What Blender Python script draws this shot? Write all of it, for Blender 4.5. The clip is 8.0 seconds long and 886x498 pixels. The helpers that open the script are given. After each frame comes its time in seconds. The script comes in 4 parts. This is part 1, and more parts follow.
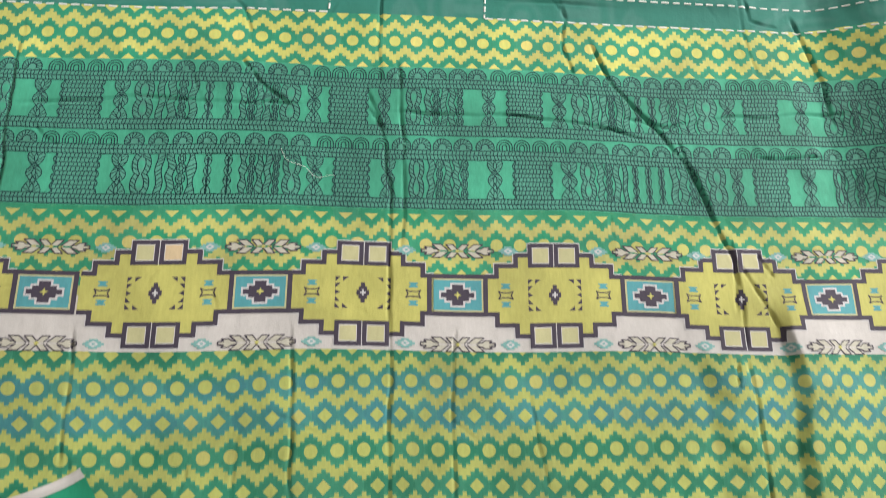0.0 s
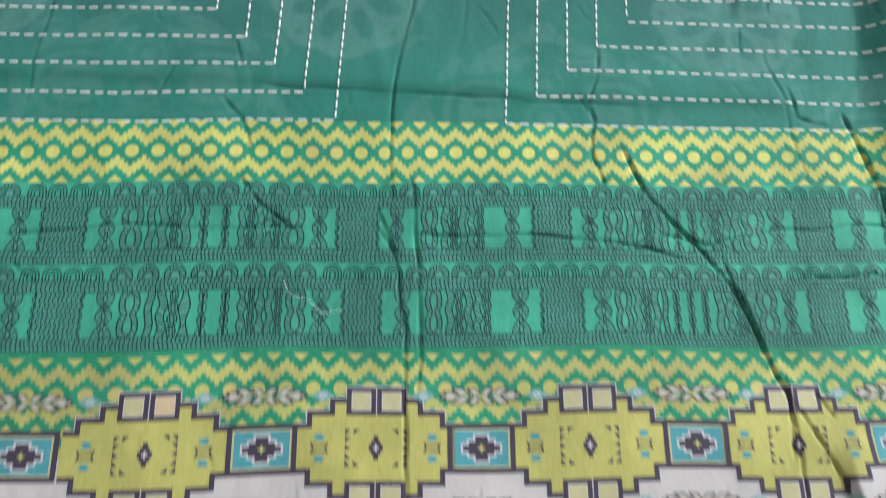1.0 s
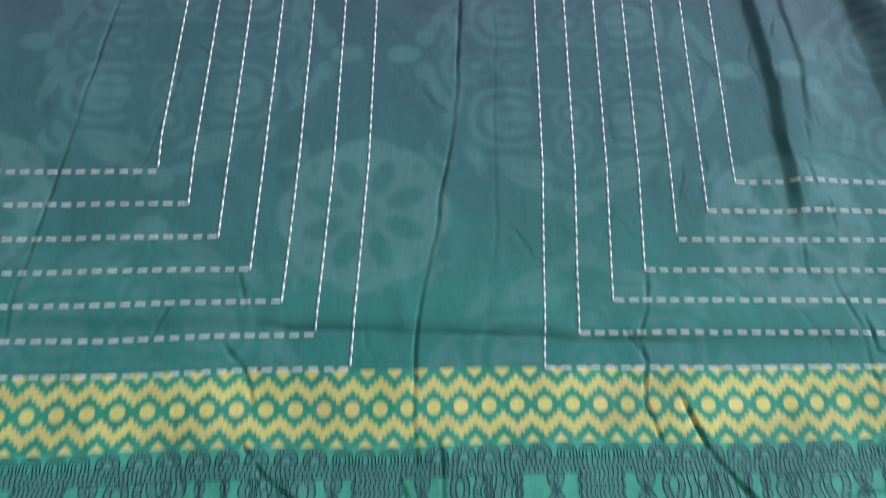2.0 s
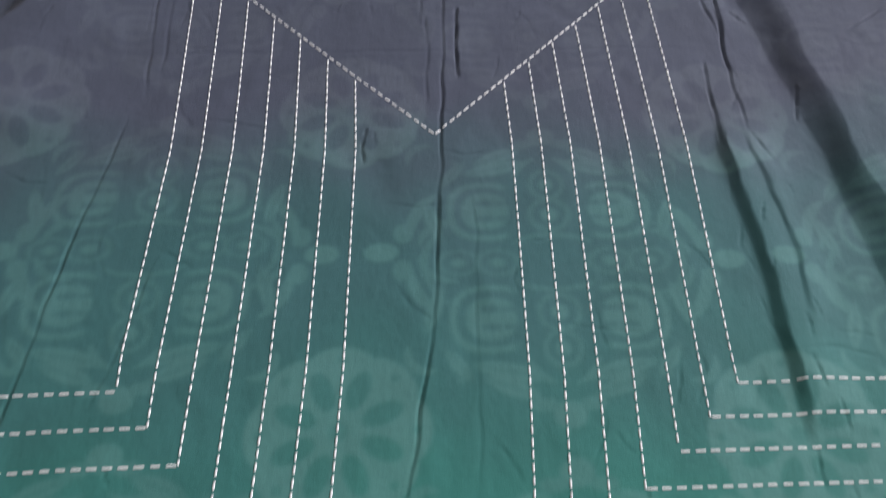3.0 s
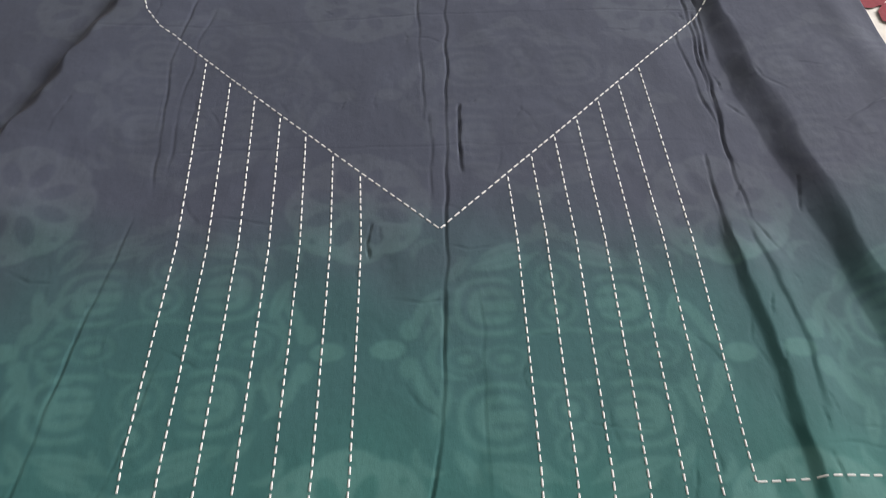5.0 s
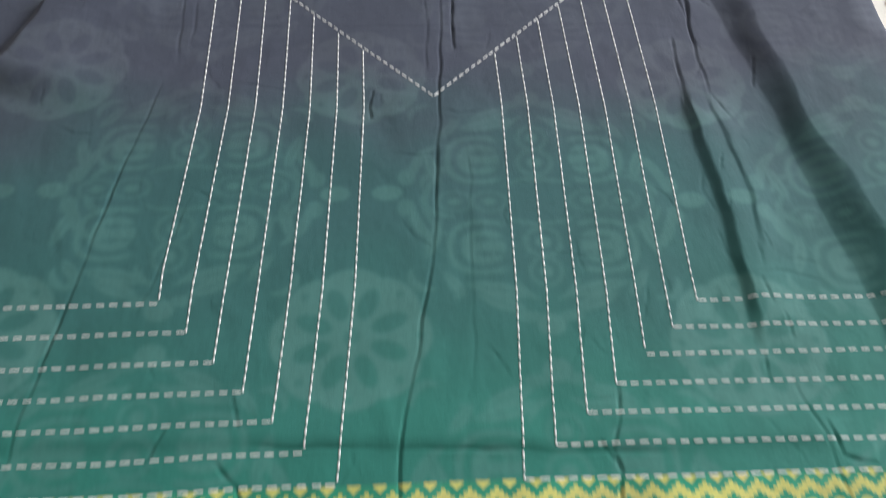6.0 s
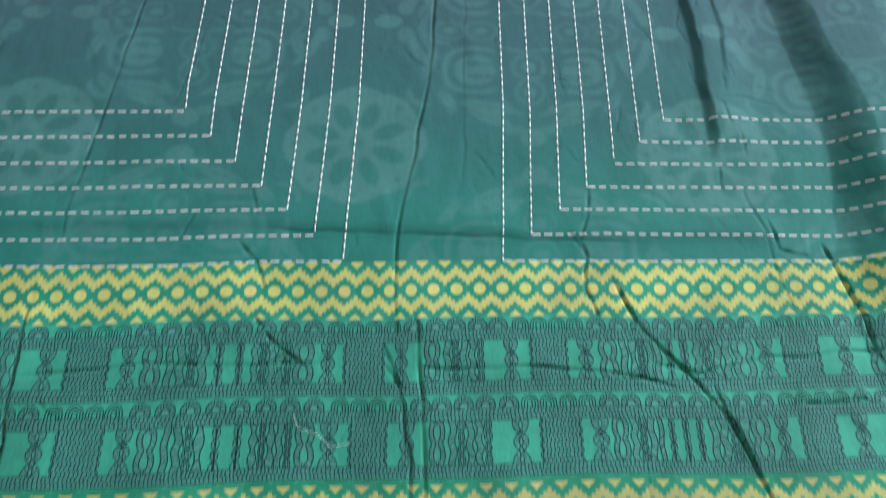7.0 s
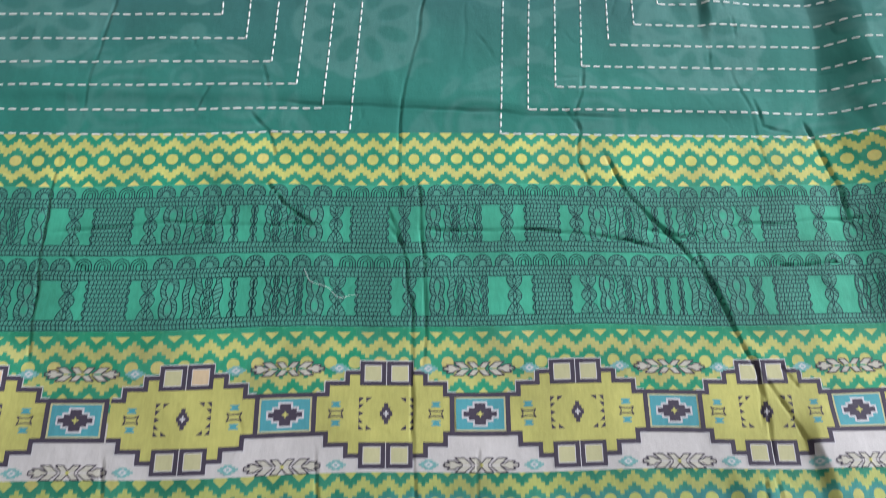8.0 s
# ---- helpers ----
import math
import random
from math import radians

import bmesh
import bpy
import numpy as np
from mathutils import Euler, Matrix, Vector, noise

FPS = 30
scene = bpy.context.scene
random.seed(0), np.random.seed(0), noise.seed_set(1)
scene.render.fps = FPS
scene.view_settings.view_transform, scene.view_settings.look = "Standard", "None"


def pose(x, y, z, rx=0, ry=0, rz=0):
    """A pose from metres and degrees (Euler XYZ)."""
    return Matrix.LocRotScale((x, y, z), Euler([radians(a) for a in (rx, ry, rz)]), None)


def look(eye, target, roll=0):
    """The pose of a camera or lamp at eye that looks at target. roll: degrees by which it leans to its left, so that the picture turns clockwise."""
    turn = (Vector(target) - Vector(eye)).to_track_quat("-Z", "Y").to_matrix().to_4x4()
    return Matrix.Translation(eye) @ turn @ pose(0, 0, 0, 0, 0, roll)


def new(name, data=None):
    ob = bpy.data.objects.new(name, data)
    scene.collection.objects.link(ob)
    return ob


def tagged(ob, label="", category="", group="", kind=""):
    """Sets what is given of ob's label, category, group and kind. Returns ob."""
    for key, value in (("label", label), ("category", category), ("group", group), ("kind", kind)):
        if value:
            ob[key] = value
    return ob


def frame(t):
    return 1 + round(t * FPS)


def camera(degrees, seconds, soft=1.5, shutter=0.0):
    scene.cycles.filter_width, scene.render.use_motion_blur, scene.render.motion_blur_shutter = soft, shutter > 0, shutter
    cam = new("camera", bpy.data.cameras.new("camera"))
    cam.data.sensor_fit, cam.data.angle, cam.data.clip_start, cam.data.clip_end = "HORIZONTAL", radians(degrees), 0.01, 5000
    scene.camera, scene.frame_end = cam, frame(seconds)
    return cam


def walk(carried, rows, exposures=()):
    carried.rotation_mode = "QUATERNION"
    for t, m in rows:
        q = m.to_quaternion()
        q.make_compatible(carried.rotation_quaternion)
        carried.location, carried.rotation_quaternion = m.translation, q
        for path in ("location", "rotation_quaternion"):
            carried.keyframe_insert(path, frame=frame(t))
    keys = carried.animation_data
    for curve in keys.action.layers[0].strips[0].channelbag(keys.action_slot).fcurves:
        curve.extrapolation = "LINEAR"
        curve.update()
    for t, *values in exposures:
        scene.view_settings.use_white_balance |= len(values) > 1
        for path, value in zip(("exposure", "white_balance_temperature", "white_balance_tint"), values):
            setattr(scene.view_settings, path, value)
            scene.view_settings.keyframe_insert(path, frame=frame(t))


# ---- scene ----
cam = camera(56.0, 8.0, soft=0.88, shutter=0.68)
PATH = [
    (0, (-0.0358, -0.4881, 0.6812), (0.1504, 0.1870, -1.1835), 16.51),
    (0.5, (-0.0361, -0.4389, 0.6726), (0.1381, 0.2396, -1.1983), 15.25),
    (1, (-0.0388, -0.3609, 0.6488), (0.1194, 0.3295, -1.2228), 13.46),
    (1.5, (-0.0457, -0.2780, 0.6341), (0.0952, 0.4823, -1.2105), 10.91),
    (2, (-0.0481, -0.1943, 0.6170), (0.0751, 0.6599, -1.1904), 8.58),
    (2.2, (-0.0481, -0.1691, 0.6126), (0.0768, 0.7329, -1.1724), 7.94),
    (3.3, (-0.0187, -0.1027, 0.6119), (0.0817, 1.0847, -1.0102), 3.78),
    (3.5, (-0.0192, -0.0976, 0.6132), (0.0842, 1.1255, -0.9847), 3.63),
    (4, (-0.0234, -0.0913, 0.6132), (0.0774, 1.1922, -0.9371), 3.21),
    (4.2, (-0.0269, -0.0864, 0.6112), (0.0764, 1.2084, -0.9270), 3.06),
    (5.3, (-0.0308, -0.1200, 0.6200), (0.0732, 1.1422, -0.9475), 3.44),
    (5.5, (-0.0357, -0.1519, 0.6286), (0.0760, 1.0948, -0.9551), 3.99),
    (6, (-0.0337, -0.2391, 0.6504), (0.0854, 0.9282, -0.9835), 4.92),
    (6.5, (-0.0281, -0.3105, 0.6728), (0.0929, 0.7578, -1.0225), 5.92),
    (7, (-0.0296, -0.3652, 0.6927), (0.0853, 0.5861, -1.0642), 6.92),
    (7.5, (-0.0283, -0.4130, 0.7027), (0.0893, 0.4570, -1.0922), 7.89),
    (8, (-0.0301, -0.4421, 0.7115), (0.0823, 0.3620, -1.1138), 8.30),
]
walk(cam, [(t, look(eye, target, roll)) for t, eye, target, roll in PATH],
     [(0.0, 0.36, 6700, 9), (0.6, 0.25, 6260, 9), (1.0, 0.23, 6060, 10), (1.5, 0.06, 5830, 18), (2.2, -0.05, 5660, 25), (3.4, -0.12, 6440, 18), (4.2, -0.14, 6540, 19), (5.5, -0.10, 6580, 15), (6.2, -0.05, 6080, 12), (6.5, -0.03, 5860, 10), (7.0, 0.07, 5680, 11), (8.0, 0.15, 5930, 12)])

# ---- light: one window in the wall, pale room ----
scene.view_settings.exposure = 0.0
world = bpy.data.worlds.new("world")
scene.world = world
world.use_nodes = True
sky = world.node_tree.nodes.new("ShaderNodeTexSky")
sky.sky_type, sky.sun_disc, sky.sun_elevation, sky.sun_rotation = "NISHITA", False, radians(40), radians(60)
world.node_tree.links.new(sky.outputs[0], world.node_tree.nodes["Background"].inputs[0])
world.node_tree.nodes["Background"].inputs[1].default_value = 0.1
daylight = bpy.data.lights.new("window_daylight", "AREA")
daylight.shape, daylight.size, daylight.size_y, daylight.energy, daylight.color = "RECTANGLE", 2.6, 2.0, 445, (1.0, 0.99, 0.985)
lamp = new("window_daylight", daylight)
lamp.matrix_world = look((4.5, 2.2, 2.5), (-0.3, 0.1, 0.0))

# ---- materials ----


class Num:
    """A number in a node tree, with the usual arithmetic."""

    def __init__(self, tree, sock):
        self.tree, self.sock = tree, sock

    def op(self, kind, *others):
        n = self.tree.nodes.new("ShaderNodeMath")
        n.operation = kind
        for i, o in enumerate((self, *others)):
            if isinstance(o, Num):
                self.tree.links.new(o.sock, n.inputs[i])
            else:
                n.inputs[i].default_value = o
        return Num(self.tree, n.outputs[0])

    def __add__(self, o): return self.op("ADD", o)
    def __sub__(self, o): return self.op("SUBTRACT", o)
    def __mul__(self, o): return self.op("MULTIPLY", o)
    def __truediv__(self, o): return self.op("DIVIDE", o)
    def __lt__(self, o): return self.op("LESS_THAN", o)
    def __gt__(self, o): return self.op("GREATER_THAN", o)
    def floor(self): return self.op("FLOOR")
    def abs(self): return self.op("ABSOLUTE")
    def most(self, o): return self.op("MAXIMUM", o)
    def least(self, o): return self.op("MINIMUM", o)
    def mod(self, o): return self.op("FLOORED_MODULO", o)

    def ramp(self, a, b):
        n = self.tree.nodes.new("ShaderNodeMapRange")
        n.interpolation_type = "SMOOTHSTEP"
        self.tree.links.new(self.sock, n.inputs[0])
        n.inputs[1].default_value, n.inputs[2].default_value = a, b
        return Num(self.tree, n.outputs[0])


def mix(tree, f, a, b):
    n = tree.nodes.new("ShaderNodeMix")
    n.data_type = "RGBA"
    if isinstance(f, Num):
        tree.links.new(f.sock, n.inputs[0])
    else:
        n.inputs[0].default_value = f
    for sock, c in ((n.inputs[6], a), (n.inputs[7], b)):
        if isinstance(c, tuple):
            sock.default_value = (*c, 1)
        else:
            tree.links.new(c, sock)
    return n.outputs[2]


def noise_num(tree, scale, detail=2.0, vec=None, stretch=None):
    n = tree.nodes.new("ShaderNodeTexNoise")
    n.inputs["Scale"].default_value, n.inputs["Detail"].default_value = scale, detail
    if vec is None:
        vec = tree.nodes.new("ShaderNodeNewGeometry").outputs["Position"]
    if stretch:
        m = tree.nodes.new("ShaderNodeMapping")
        m.inputs["Scale"].default_value = stretch
        tree.links.new(vec, m.inputs[0])
        vec = m.outputs[0]
    tree.links.new(vec, n.inputs["Vector"])
    return Num(tree, n.outputs[0])


def material(name, rough=0.8, sheen=0.0, spec=0.3):
    m = bpy.data.materials.new(name)
    m.use_nodes = True
    b = m.node_tree.nodes["Principled BSDF"]
    b.inputs["Roughness"].default_value, b.inputs["Specular IOR Level"].default_value = rough, spec
    b.inputs["Sheen Weight"].default_value = sheen
    return m, m.node_tree, b


def weave(tree, shader, colour, amount=0.2, bump=0.5):
    """Cotton: mottled dye at two scales and the fine relief of the threads."""
    blot = noise_num(tree, 14, 3).ramp(0.3, 0.72)
    fine = noise_num(tree, 420, 2, None, (1, 0.25, 1))
    dark = mix(tree, 1.0, colour, colour)
    shade = tree.nodes.new("ShaderNodeHueSaturation")
    tree.links.new(dark, shade.inputs["Color"])
    val = blot * amount + fine * amount + (1 - amount)
    tree.links.new(val.sock, shade.inputs["Value"])
    tree.links.new(shade.outputs[0], shader.inputs["Base Color"])
    crinkle = noise_num(tree, 52, 4, None, (1, 0.6, 1))
    b1 = tree.nodes.new("ShaderNodeBump")
    b1.inputs["Strength"].default_value, b1.inputs["Distance"].default_value = bump, 0.0022
    tree.links.new(crinkle.sock, b1.inputs["Height"])
    b2 = tree.nodes.new("ShaderNodeBump")
    b2.inputs["Strength"].default_value, b2.inputs["Distance"].default_value = 0.3, 0.0003
    thread = noise_num(tree, 1500, 1)
    tree.links.new(thread.sock, b2.inputs["Height"])
    tree.links.new(b1.outputs[0], b2.inputs["Normal"])
    tree.links.new(b2.outputs[0], shader.inputs["Normal"])


def cotton(name, colour, amount=0.16):
    m, tree, b = material(name, 0.75, 0.08)
    weave(tree, b, colour, amount)
    return m


def print_place(tree):
    a = tree.nodes.new("ShaderNodeAttribute")
    a.attribute_name = "print_place"
    s = tree.nodes.new("ShaderNodeSeparateXYZ")
    tree.links.new(a.outputs["Vector"], s.inputs[0])
    return Num(tree, s.outputs[0]), Num(tree, s.outputs[1]), Num(tree, s.outputs[2])


GREEN, YELLOW, BLUE = (0.019, 0.255, 0.145), (0.525, 0.525, 0.145), (0.040, 0.185, 0.205)
# the skirt's olive yellow, darkened for the shade on the side near the viewer
SHADED_YELLOW = (0.350, 0.378, 0.106)


def lattice(name, pitch, u0, v0, rise, ground, blue_from=None, top=9.0, yellow_tone=YELLOW):
    """Stepped zigzags with rows of discs and of diamonds in turn."""
    m, tree, b = material(name, 0.75, 0.08)
    u, v, _ = print_place(tree)
    row = ((v - v0) / rise + 0.5).floor()
    odd = row.mod(2.0)
    dv = (v - v0 - row * rise).abs()
    cell = (u - u0) / pitch - odd * 0.5 + 0.5
    du = ((cell - cell.floor() - 0.5) * pitch).abs()
    step = (du / (pitch / 6) + 0.5).floor()
    high = step * -0.0033 + 0.0146
    yellow = dv > high
    disc = ((du * du + dv * dv) < 0.0056 ** 2) * (odd < 0.5)
    diamond = ((du + dv) < 0.0061) * (odd > 0.5)
    spot = disc.most(diamond) * (v < top)
    yellow = yellow * (v < top)
    wn = tree.nodes.new("ShaderNodeTexWhiteNoise")
    wn.noise_dimensions = "2D"
    cm = tree.nodes.new("ShaderNodeCombineXYZ")
    tree.links.new(cell.floor().sock, cm.inputs[0])
    tree.links.new(row.sock, cm.inputs[1])
    tree.links.new(cm.outputs[0], wn.inputs["Vector"])
    warm = mix(tree, Num(tree, wn.outputs[0]).ramp(0.6, 1.0), yellow_tone, tuple(a * b for a, b in zip(yellow_tone, (1.14, 1.02, 1.15))))
    back = ground
    if blue_from is not None:
        wave = noise_num(tree, 9, 2) * 0.03
        f = (v + wave).ramp(blue_from[0], blue_from[1]) * (v + wave * -1.0).ramp(blue_from[3], blue_from[2])
        back = mix(tree, f, ground, BLUE)
    # a lighter step runs along the edge of each zigzag, and the dye is uneven
    step_edge = (dv > (high - 0.0018)) * ((cell * 6).floor().mod(2.0) * 0.5 + 0.5)
    pool = noise_num(tree, 24, 4).ramp(0.38, 0.68)
    back = mix(tree, pool * 0.45, back, (0.030, 0.17, 0.105))
    back = mix(tree, step_edge * 0.30, back, (0.13, 0.36, 0.17))
    back = mix(tree, Num(tree, wn.outputs[0]).ramp(0.25, 0.85) * 0.22, back, (0.08, 0.33, 0.22))
    tan = noise_num(tree, 11, 3).ramp(0.42, 0.70)
    gold = mix(tree, tan * 0.75, yellow_tone, tuple(a * b for a, b in zip(yellow_tone, (0.86, 0.82, 0.98))))
    col = mix(tree, yellow, back, gold)
    col = mix(tree, spot, col, warm)
    weave(tree, b, col, 0.32)
    return m


def body_cotton():
    """Green that runs into slate blue, with a paler flower print."""
    m, tree, b = material("green_to_slate_cotton", 0.74, 0.04, 0.22)
    u, v, flower = print_place(tree)
    cloud = noise_num(tree, 5, 3) * 0.22
    f1 = (v + cloud).ramp(0.06, 0.42)
    f2 = (v + cloud).ramp(0.395, 0.60)
    col = mix(tree, f1, (0.027, 0.184, 0.142), (0.041, 0.117, 0.120))
    col = mix(tree, f2, col, (0.062, 0.073, 0.101))
    pale = mix(tree, f2, (0.098, 0.240, 0.215), (0.092, 0.110, 0.136))
    col = mix(tree, flower * 0.54, col, pale)
    weave(tree, b, col, 0.12)
    return m


def plaster(name, colour):
    m, tree, b = material(name, 0.9, 0, 0.2)
    col = mix(tree, noise_num(tree, 3, 4).ramp(0.3, 0.7), colour, tuple(c * 0.93 for c in colour))
    tree.links.new(col, b.inputs["Base Color"])
    bump = tree.nodes.new("ShaderNodeBump")
    bump.inputs["Strength"].default_value, bump.inputs["Distance"].default_value = 0.2, 0.002
    tree.links.new(noise_num(tree, 160, 3).sock, bump.inputs["Height"])
    tree.links.new(bump.outputs[0], b.inputs["Normal"])
    return m


BODY = body_cotton()
BORDER = lattice("yellow_green_border_print", 0.0211, -0.098, -0.0335, 0.0285, GREEN)
# dulled yellows and a deeper skirt green stand in for weaker southern light
UPPER = lattice("zigzag_print", 0.0213, -0.257, -0.2405, 0.0285, (0.018, 0.245, 0.125), None, -0.2120, (0.43, 0.43, 0.135))
LOWER = lattice("blue_green_zigzag_print", 0.0213, 0.0925, -0.3625, 0.0282, (0.013, 0.160, 0.092), (-0.397, -0.380, -0.376, -0.362), 9.0, SHADED_YELLOW)
ROPE = cotton("bright_green_cotton", (0.048, 0.318, 0.205), 0.34)
WHITE = cotton("off_white_cotton", (0.50, 0.475, 0.465), 0.14)
TINT = cotton("grey_green_print", (0.068, 0.268, 0.198), 0.34)
INK = cotton("dark_ink_line", (0.010, 0.050, 0.054))
PLUM = cotton("dark_plum_print", (0.050, 0.040, 0.062))
# lime is dulled like the skirt, for the dimmer light there
LIME = cotton("lime_yellow_print", (0.435, 0.418, 0.122), 0.3)
CREAM = cotton("pale_cream_print", (0.46, 0.44, 0.245))
PEACH = cotton("peach_print", (0.56, 0.43, 0.27))
TEAL = cotton("teal_blue_print", (0.075, 0.285, 0.325), 0.3)
PALE = cotton("pale_outline_print", (0.52, 0.51, 0.53))
GREY = cotton("warm_grey_print", (0.46, 0.44, 0.37))
DUSTY = cotton("dusty_teal_print", (0.17, 0.36, 0.35))
THREAD = cotton("off_white_stitching", (0.72, 0.73, 0.70), 0.1)
SHEET = cotton("cream_sheet_cotton", (0.72, 0.70, 0.62), 0.1)
MAROON = cotton("maroon_print", (0.22, 0.02, 0.03))
FLAP = cotton("plain_green_cotton", (0.010, 0.235, 0.130))
WALL = plaster("pale_plaster", (0.52, 0.50, 0.47))
CEIL = plaster("white_ceiling_plaster", (0.62, 0.62, 0.60))
FLOOR = plaster("grey_stone_floor", (0.38, 0.36, 0.33))

# ---- helpers for meshes ----


def thing(name, label, category, group=""):
    return tagged(new(name), label, category, group)


def mesh_object(name, verts, faces, mats, parent=None, label="", index=None, smooth=True):
    me = bpy.data.meshes.new(name)
    me.from_pydata([tuple(p) for p in verts], [], faces)
    for m in mats:
        me.materials.append(m)
    if index is not None:
        me.polygons.foreach_set("material_index", index)
    if smooth:
        me.polygons.foreach_set("use_smooth", [True] * len(faces))
    ob = new(name, me)
    ob.parent = parent
    if label:
        ob["label"] = label
    return ob


def box_mesh(name, lo, hi, mat, parent=None):
    bm = bmesh.new()
    bmesh.ops.create_cube(bm, size=1, matrix=Matrix.LocRotScale([(a + b) / 2 for a, b in zip(lo, hi)], None, [b - a for a, b in zip(lo, hi)]))
    me = bpy.data.meshes.new(name)
    bm.to_mesh(me)
    bm.free()
    me.materials.append(mat)
    ob = new(name, me)
    ob.parent = parent
    return ob


# ---- the room ----
tagged(box_mesh("floor", (-4.6, -4.6, -0.12), (4.6, 4.6, -0.02), FLOOR), "grey stone floor under the sheet", "floor", kind="structure")
tagged(box_mesh("ceiling", (-4.6, -4.6, 3.9), (4.6, 4.6, 4.0), CEIL), "plain white ceiling", "ceiling", kind="structure")
tagged(box_mesh("wall_west", (-4.7, -4.6, -0.12), (-4.6, 4.6, 4.0), WALL), "plain pale plaster wall", "wall", kind="structure")
tagged(box_mesh("wall_south", (-4.6, -4.7, -0.12), (4.6, -4.6, 4.0), WALL), "plain pale plaster wall", "wall", kind="structure")
tagged(box_mesh("wall_north", (-4.6, 4.6, -0.12), (4.6, 4.7, 4.0), WALL), "plain pale plaster wall", "wall", kind="structure")
WY0, WY1, WZ0, WZ1 = 0.85, 3.55, 1.3, 3.5
east = tagged(new("wall_east"), "pale plaster wall with a window opening", "wall", kind="structure")
for lo, hi in (((4.6, -4.6, -0.12), (4.7, WY0, 4.0)), ((4.6, WY1, -0.12), (4.7, 4.6, 4.0)), ((4.6, WY0, -0.12), (4.7, WY1, WZ0)), ((4.6, WY0, WZ1), (4.7, WY1, 4.0))):
    box_mesh("wall_piece", lo, hi, WALL, east)

# ---- the lie of the cloth ----
STEP, U0, V0, NU, NV = 0.0016, -0.60, -0.62, 728, 1027
gu, gv = np.meshgrid(U0 + STEP * np.arange(NU), V0 + STEP * np.arange(NV))


def lean(u):
    """The rows of the print run slightly askew."""
    u = np.asarray(u, float)
    return np.where(u < 0, 0.024 * u, 0.010 * u)


def smooth(x, a, b):
    t = np.clip((x - a) / (b - a), 0, 1)
    return t * t * (3 - 2 * t)


Z = np.zeros((NV, NU))
# creases wander a little and are never ruled
wander = []
for turn in (0.0, 1.3):
    f = np.zeros((NV, NU))
    for k in range(14):
        ang, size = k * 2.4 + turn, 0.022 + 0.011 * (k % 7)
        f += 0.0055 * size * np.sin((gu * math.cos(ang) + gv * math.sin(ang)) * 2 * math.pi / size + k * 1.7 + turn * 3)
    wander.append(f)


def from_line(pts, reach):
    """Distance to a bent line (positive to the east of a line that runs south), share of its length, and the window of the cloth within reach."""
    pts = np.array(pts, float)
    pts[:, 1] -= lean(pts[:, 0])
    i0, i1 = [int(np.clip((f(pts[:, 0]) + r - U0) / STEP, 0, NU)) for f, r in ((np.min, -reach), (np.max, reach))]
    j0, j1 = [int(np.clip((f(pts[:, 1]) + r - V0) / STEP, 0, NV)) for f, r in ((np.min, -reach), (np.max, reach))]
    w = (slice(j0, j1), slice(i0, i1))
    x, y = gu[w] + wander[0][w], gv[w] + wander[1][w]
    best, side, along = np.full(x.shape, 9.0), np.zeros(x.shape), np.zeros(x.shape)
    seg = np.hypot(*(pts[1:] - pts[:-1]).T)
    done = 0.0
    for a, b, n in zip(pts[:-1], pts[1:], seg):
        d = (b - a) / n
        t = np.clip((x - a[0]) * d[0] + (y - a[1]) * d[1], 0, n)
        px, py = x - a[0] - t * d[0], y - a[1] - t * d[1]
        dist = np.hypot(px, py)
        near = dist < best
        best = np.where(near, dist, best)
        side = np.where(near, np.sign(py * d[0] - px * d[1]), side)
        along = np.where(near, (done + t) / seg.sum(), along)
        done += n
    return best, side, along, w


def crease(pts, width, depth, lift=0.0, ends=0.12):
    """A pinched tuck: a sharp drop on the west (or south) hand, a long easy slope on the other, and a thin groove at its foot."""
    reach = min(0.006 + depth * 5 + lift * 4, 0.35 * math.dist(pts[0], pts[-1]))
    d, s, t, w = from_line(pts, max(reach * 3, width * 4))
    taper = smooth(t, 0, ends) * smooth(1 - t, 0, ends) if ends else 1
    up = np.where(s > 0, np.exp(-d / reach), np.exp(-(d / 0.0012) ** 2))
    groove = np.exp(-(np.where(s > 0, d + 0.001, d - 0.001) / max(0.0012, width * 0.36)) ** 2)
    uneven = 0.65 + 0.35 * np.sin(t * 19 + width * 9000)
    Z[w] += taper * (0.22 * depth * up - 0.62 * depth * groove * uneven)


def fold(pts, height, east, west, ends=0.1):
    """A soft ridge with slopes of its own on each hand."""
    d, s, t, w = from_line(pts, 3 * max(east, west))
    taper = smooth(t, 0, ends) * smooth(1 - t, 0, ends) if ends else 1
    Z[w] += taper * height * np.exp(-(d / np.where(s > 0, east, west)) ** 2)


def bank(pts, height, west, east, ends=0.08, along=None, rise=0.0):
    """A slope that starts at a line, climbs eastward over a short way and sinks again slowly. along: how its height and width grow on the way."""
    d, s, t, w = from_line(pts, max(3 * east, west) if east < 0.2 else 0.6)
    taper = smooth(t, 0, ends) * smooth(1 - t, 0, ends) if ends else 1
    grow_h, grow_w = (np.interp(t, along[0], along[1]), np.interp(t, along[0], along[2])) if along else (1, 1)
    width = west * grow_w * (1 + 0.16 * np.sin(t * 23) + 0.10 * np.sin(t * 57 + 1))
    x = np.clip(d / width, 0, 1)
    climb = 0.55 * x + 0.45 * x * x * (3 - 2 * x)
    Z[w] += taper * np.where(s > 0, height * grow_h * climb * np.exp(-(np.maximum(d - width, 0) / east) ** 2) + rise * np.maximum(d - width, 0), 0)


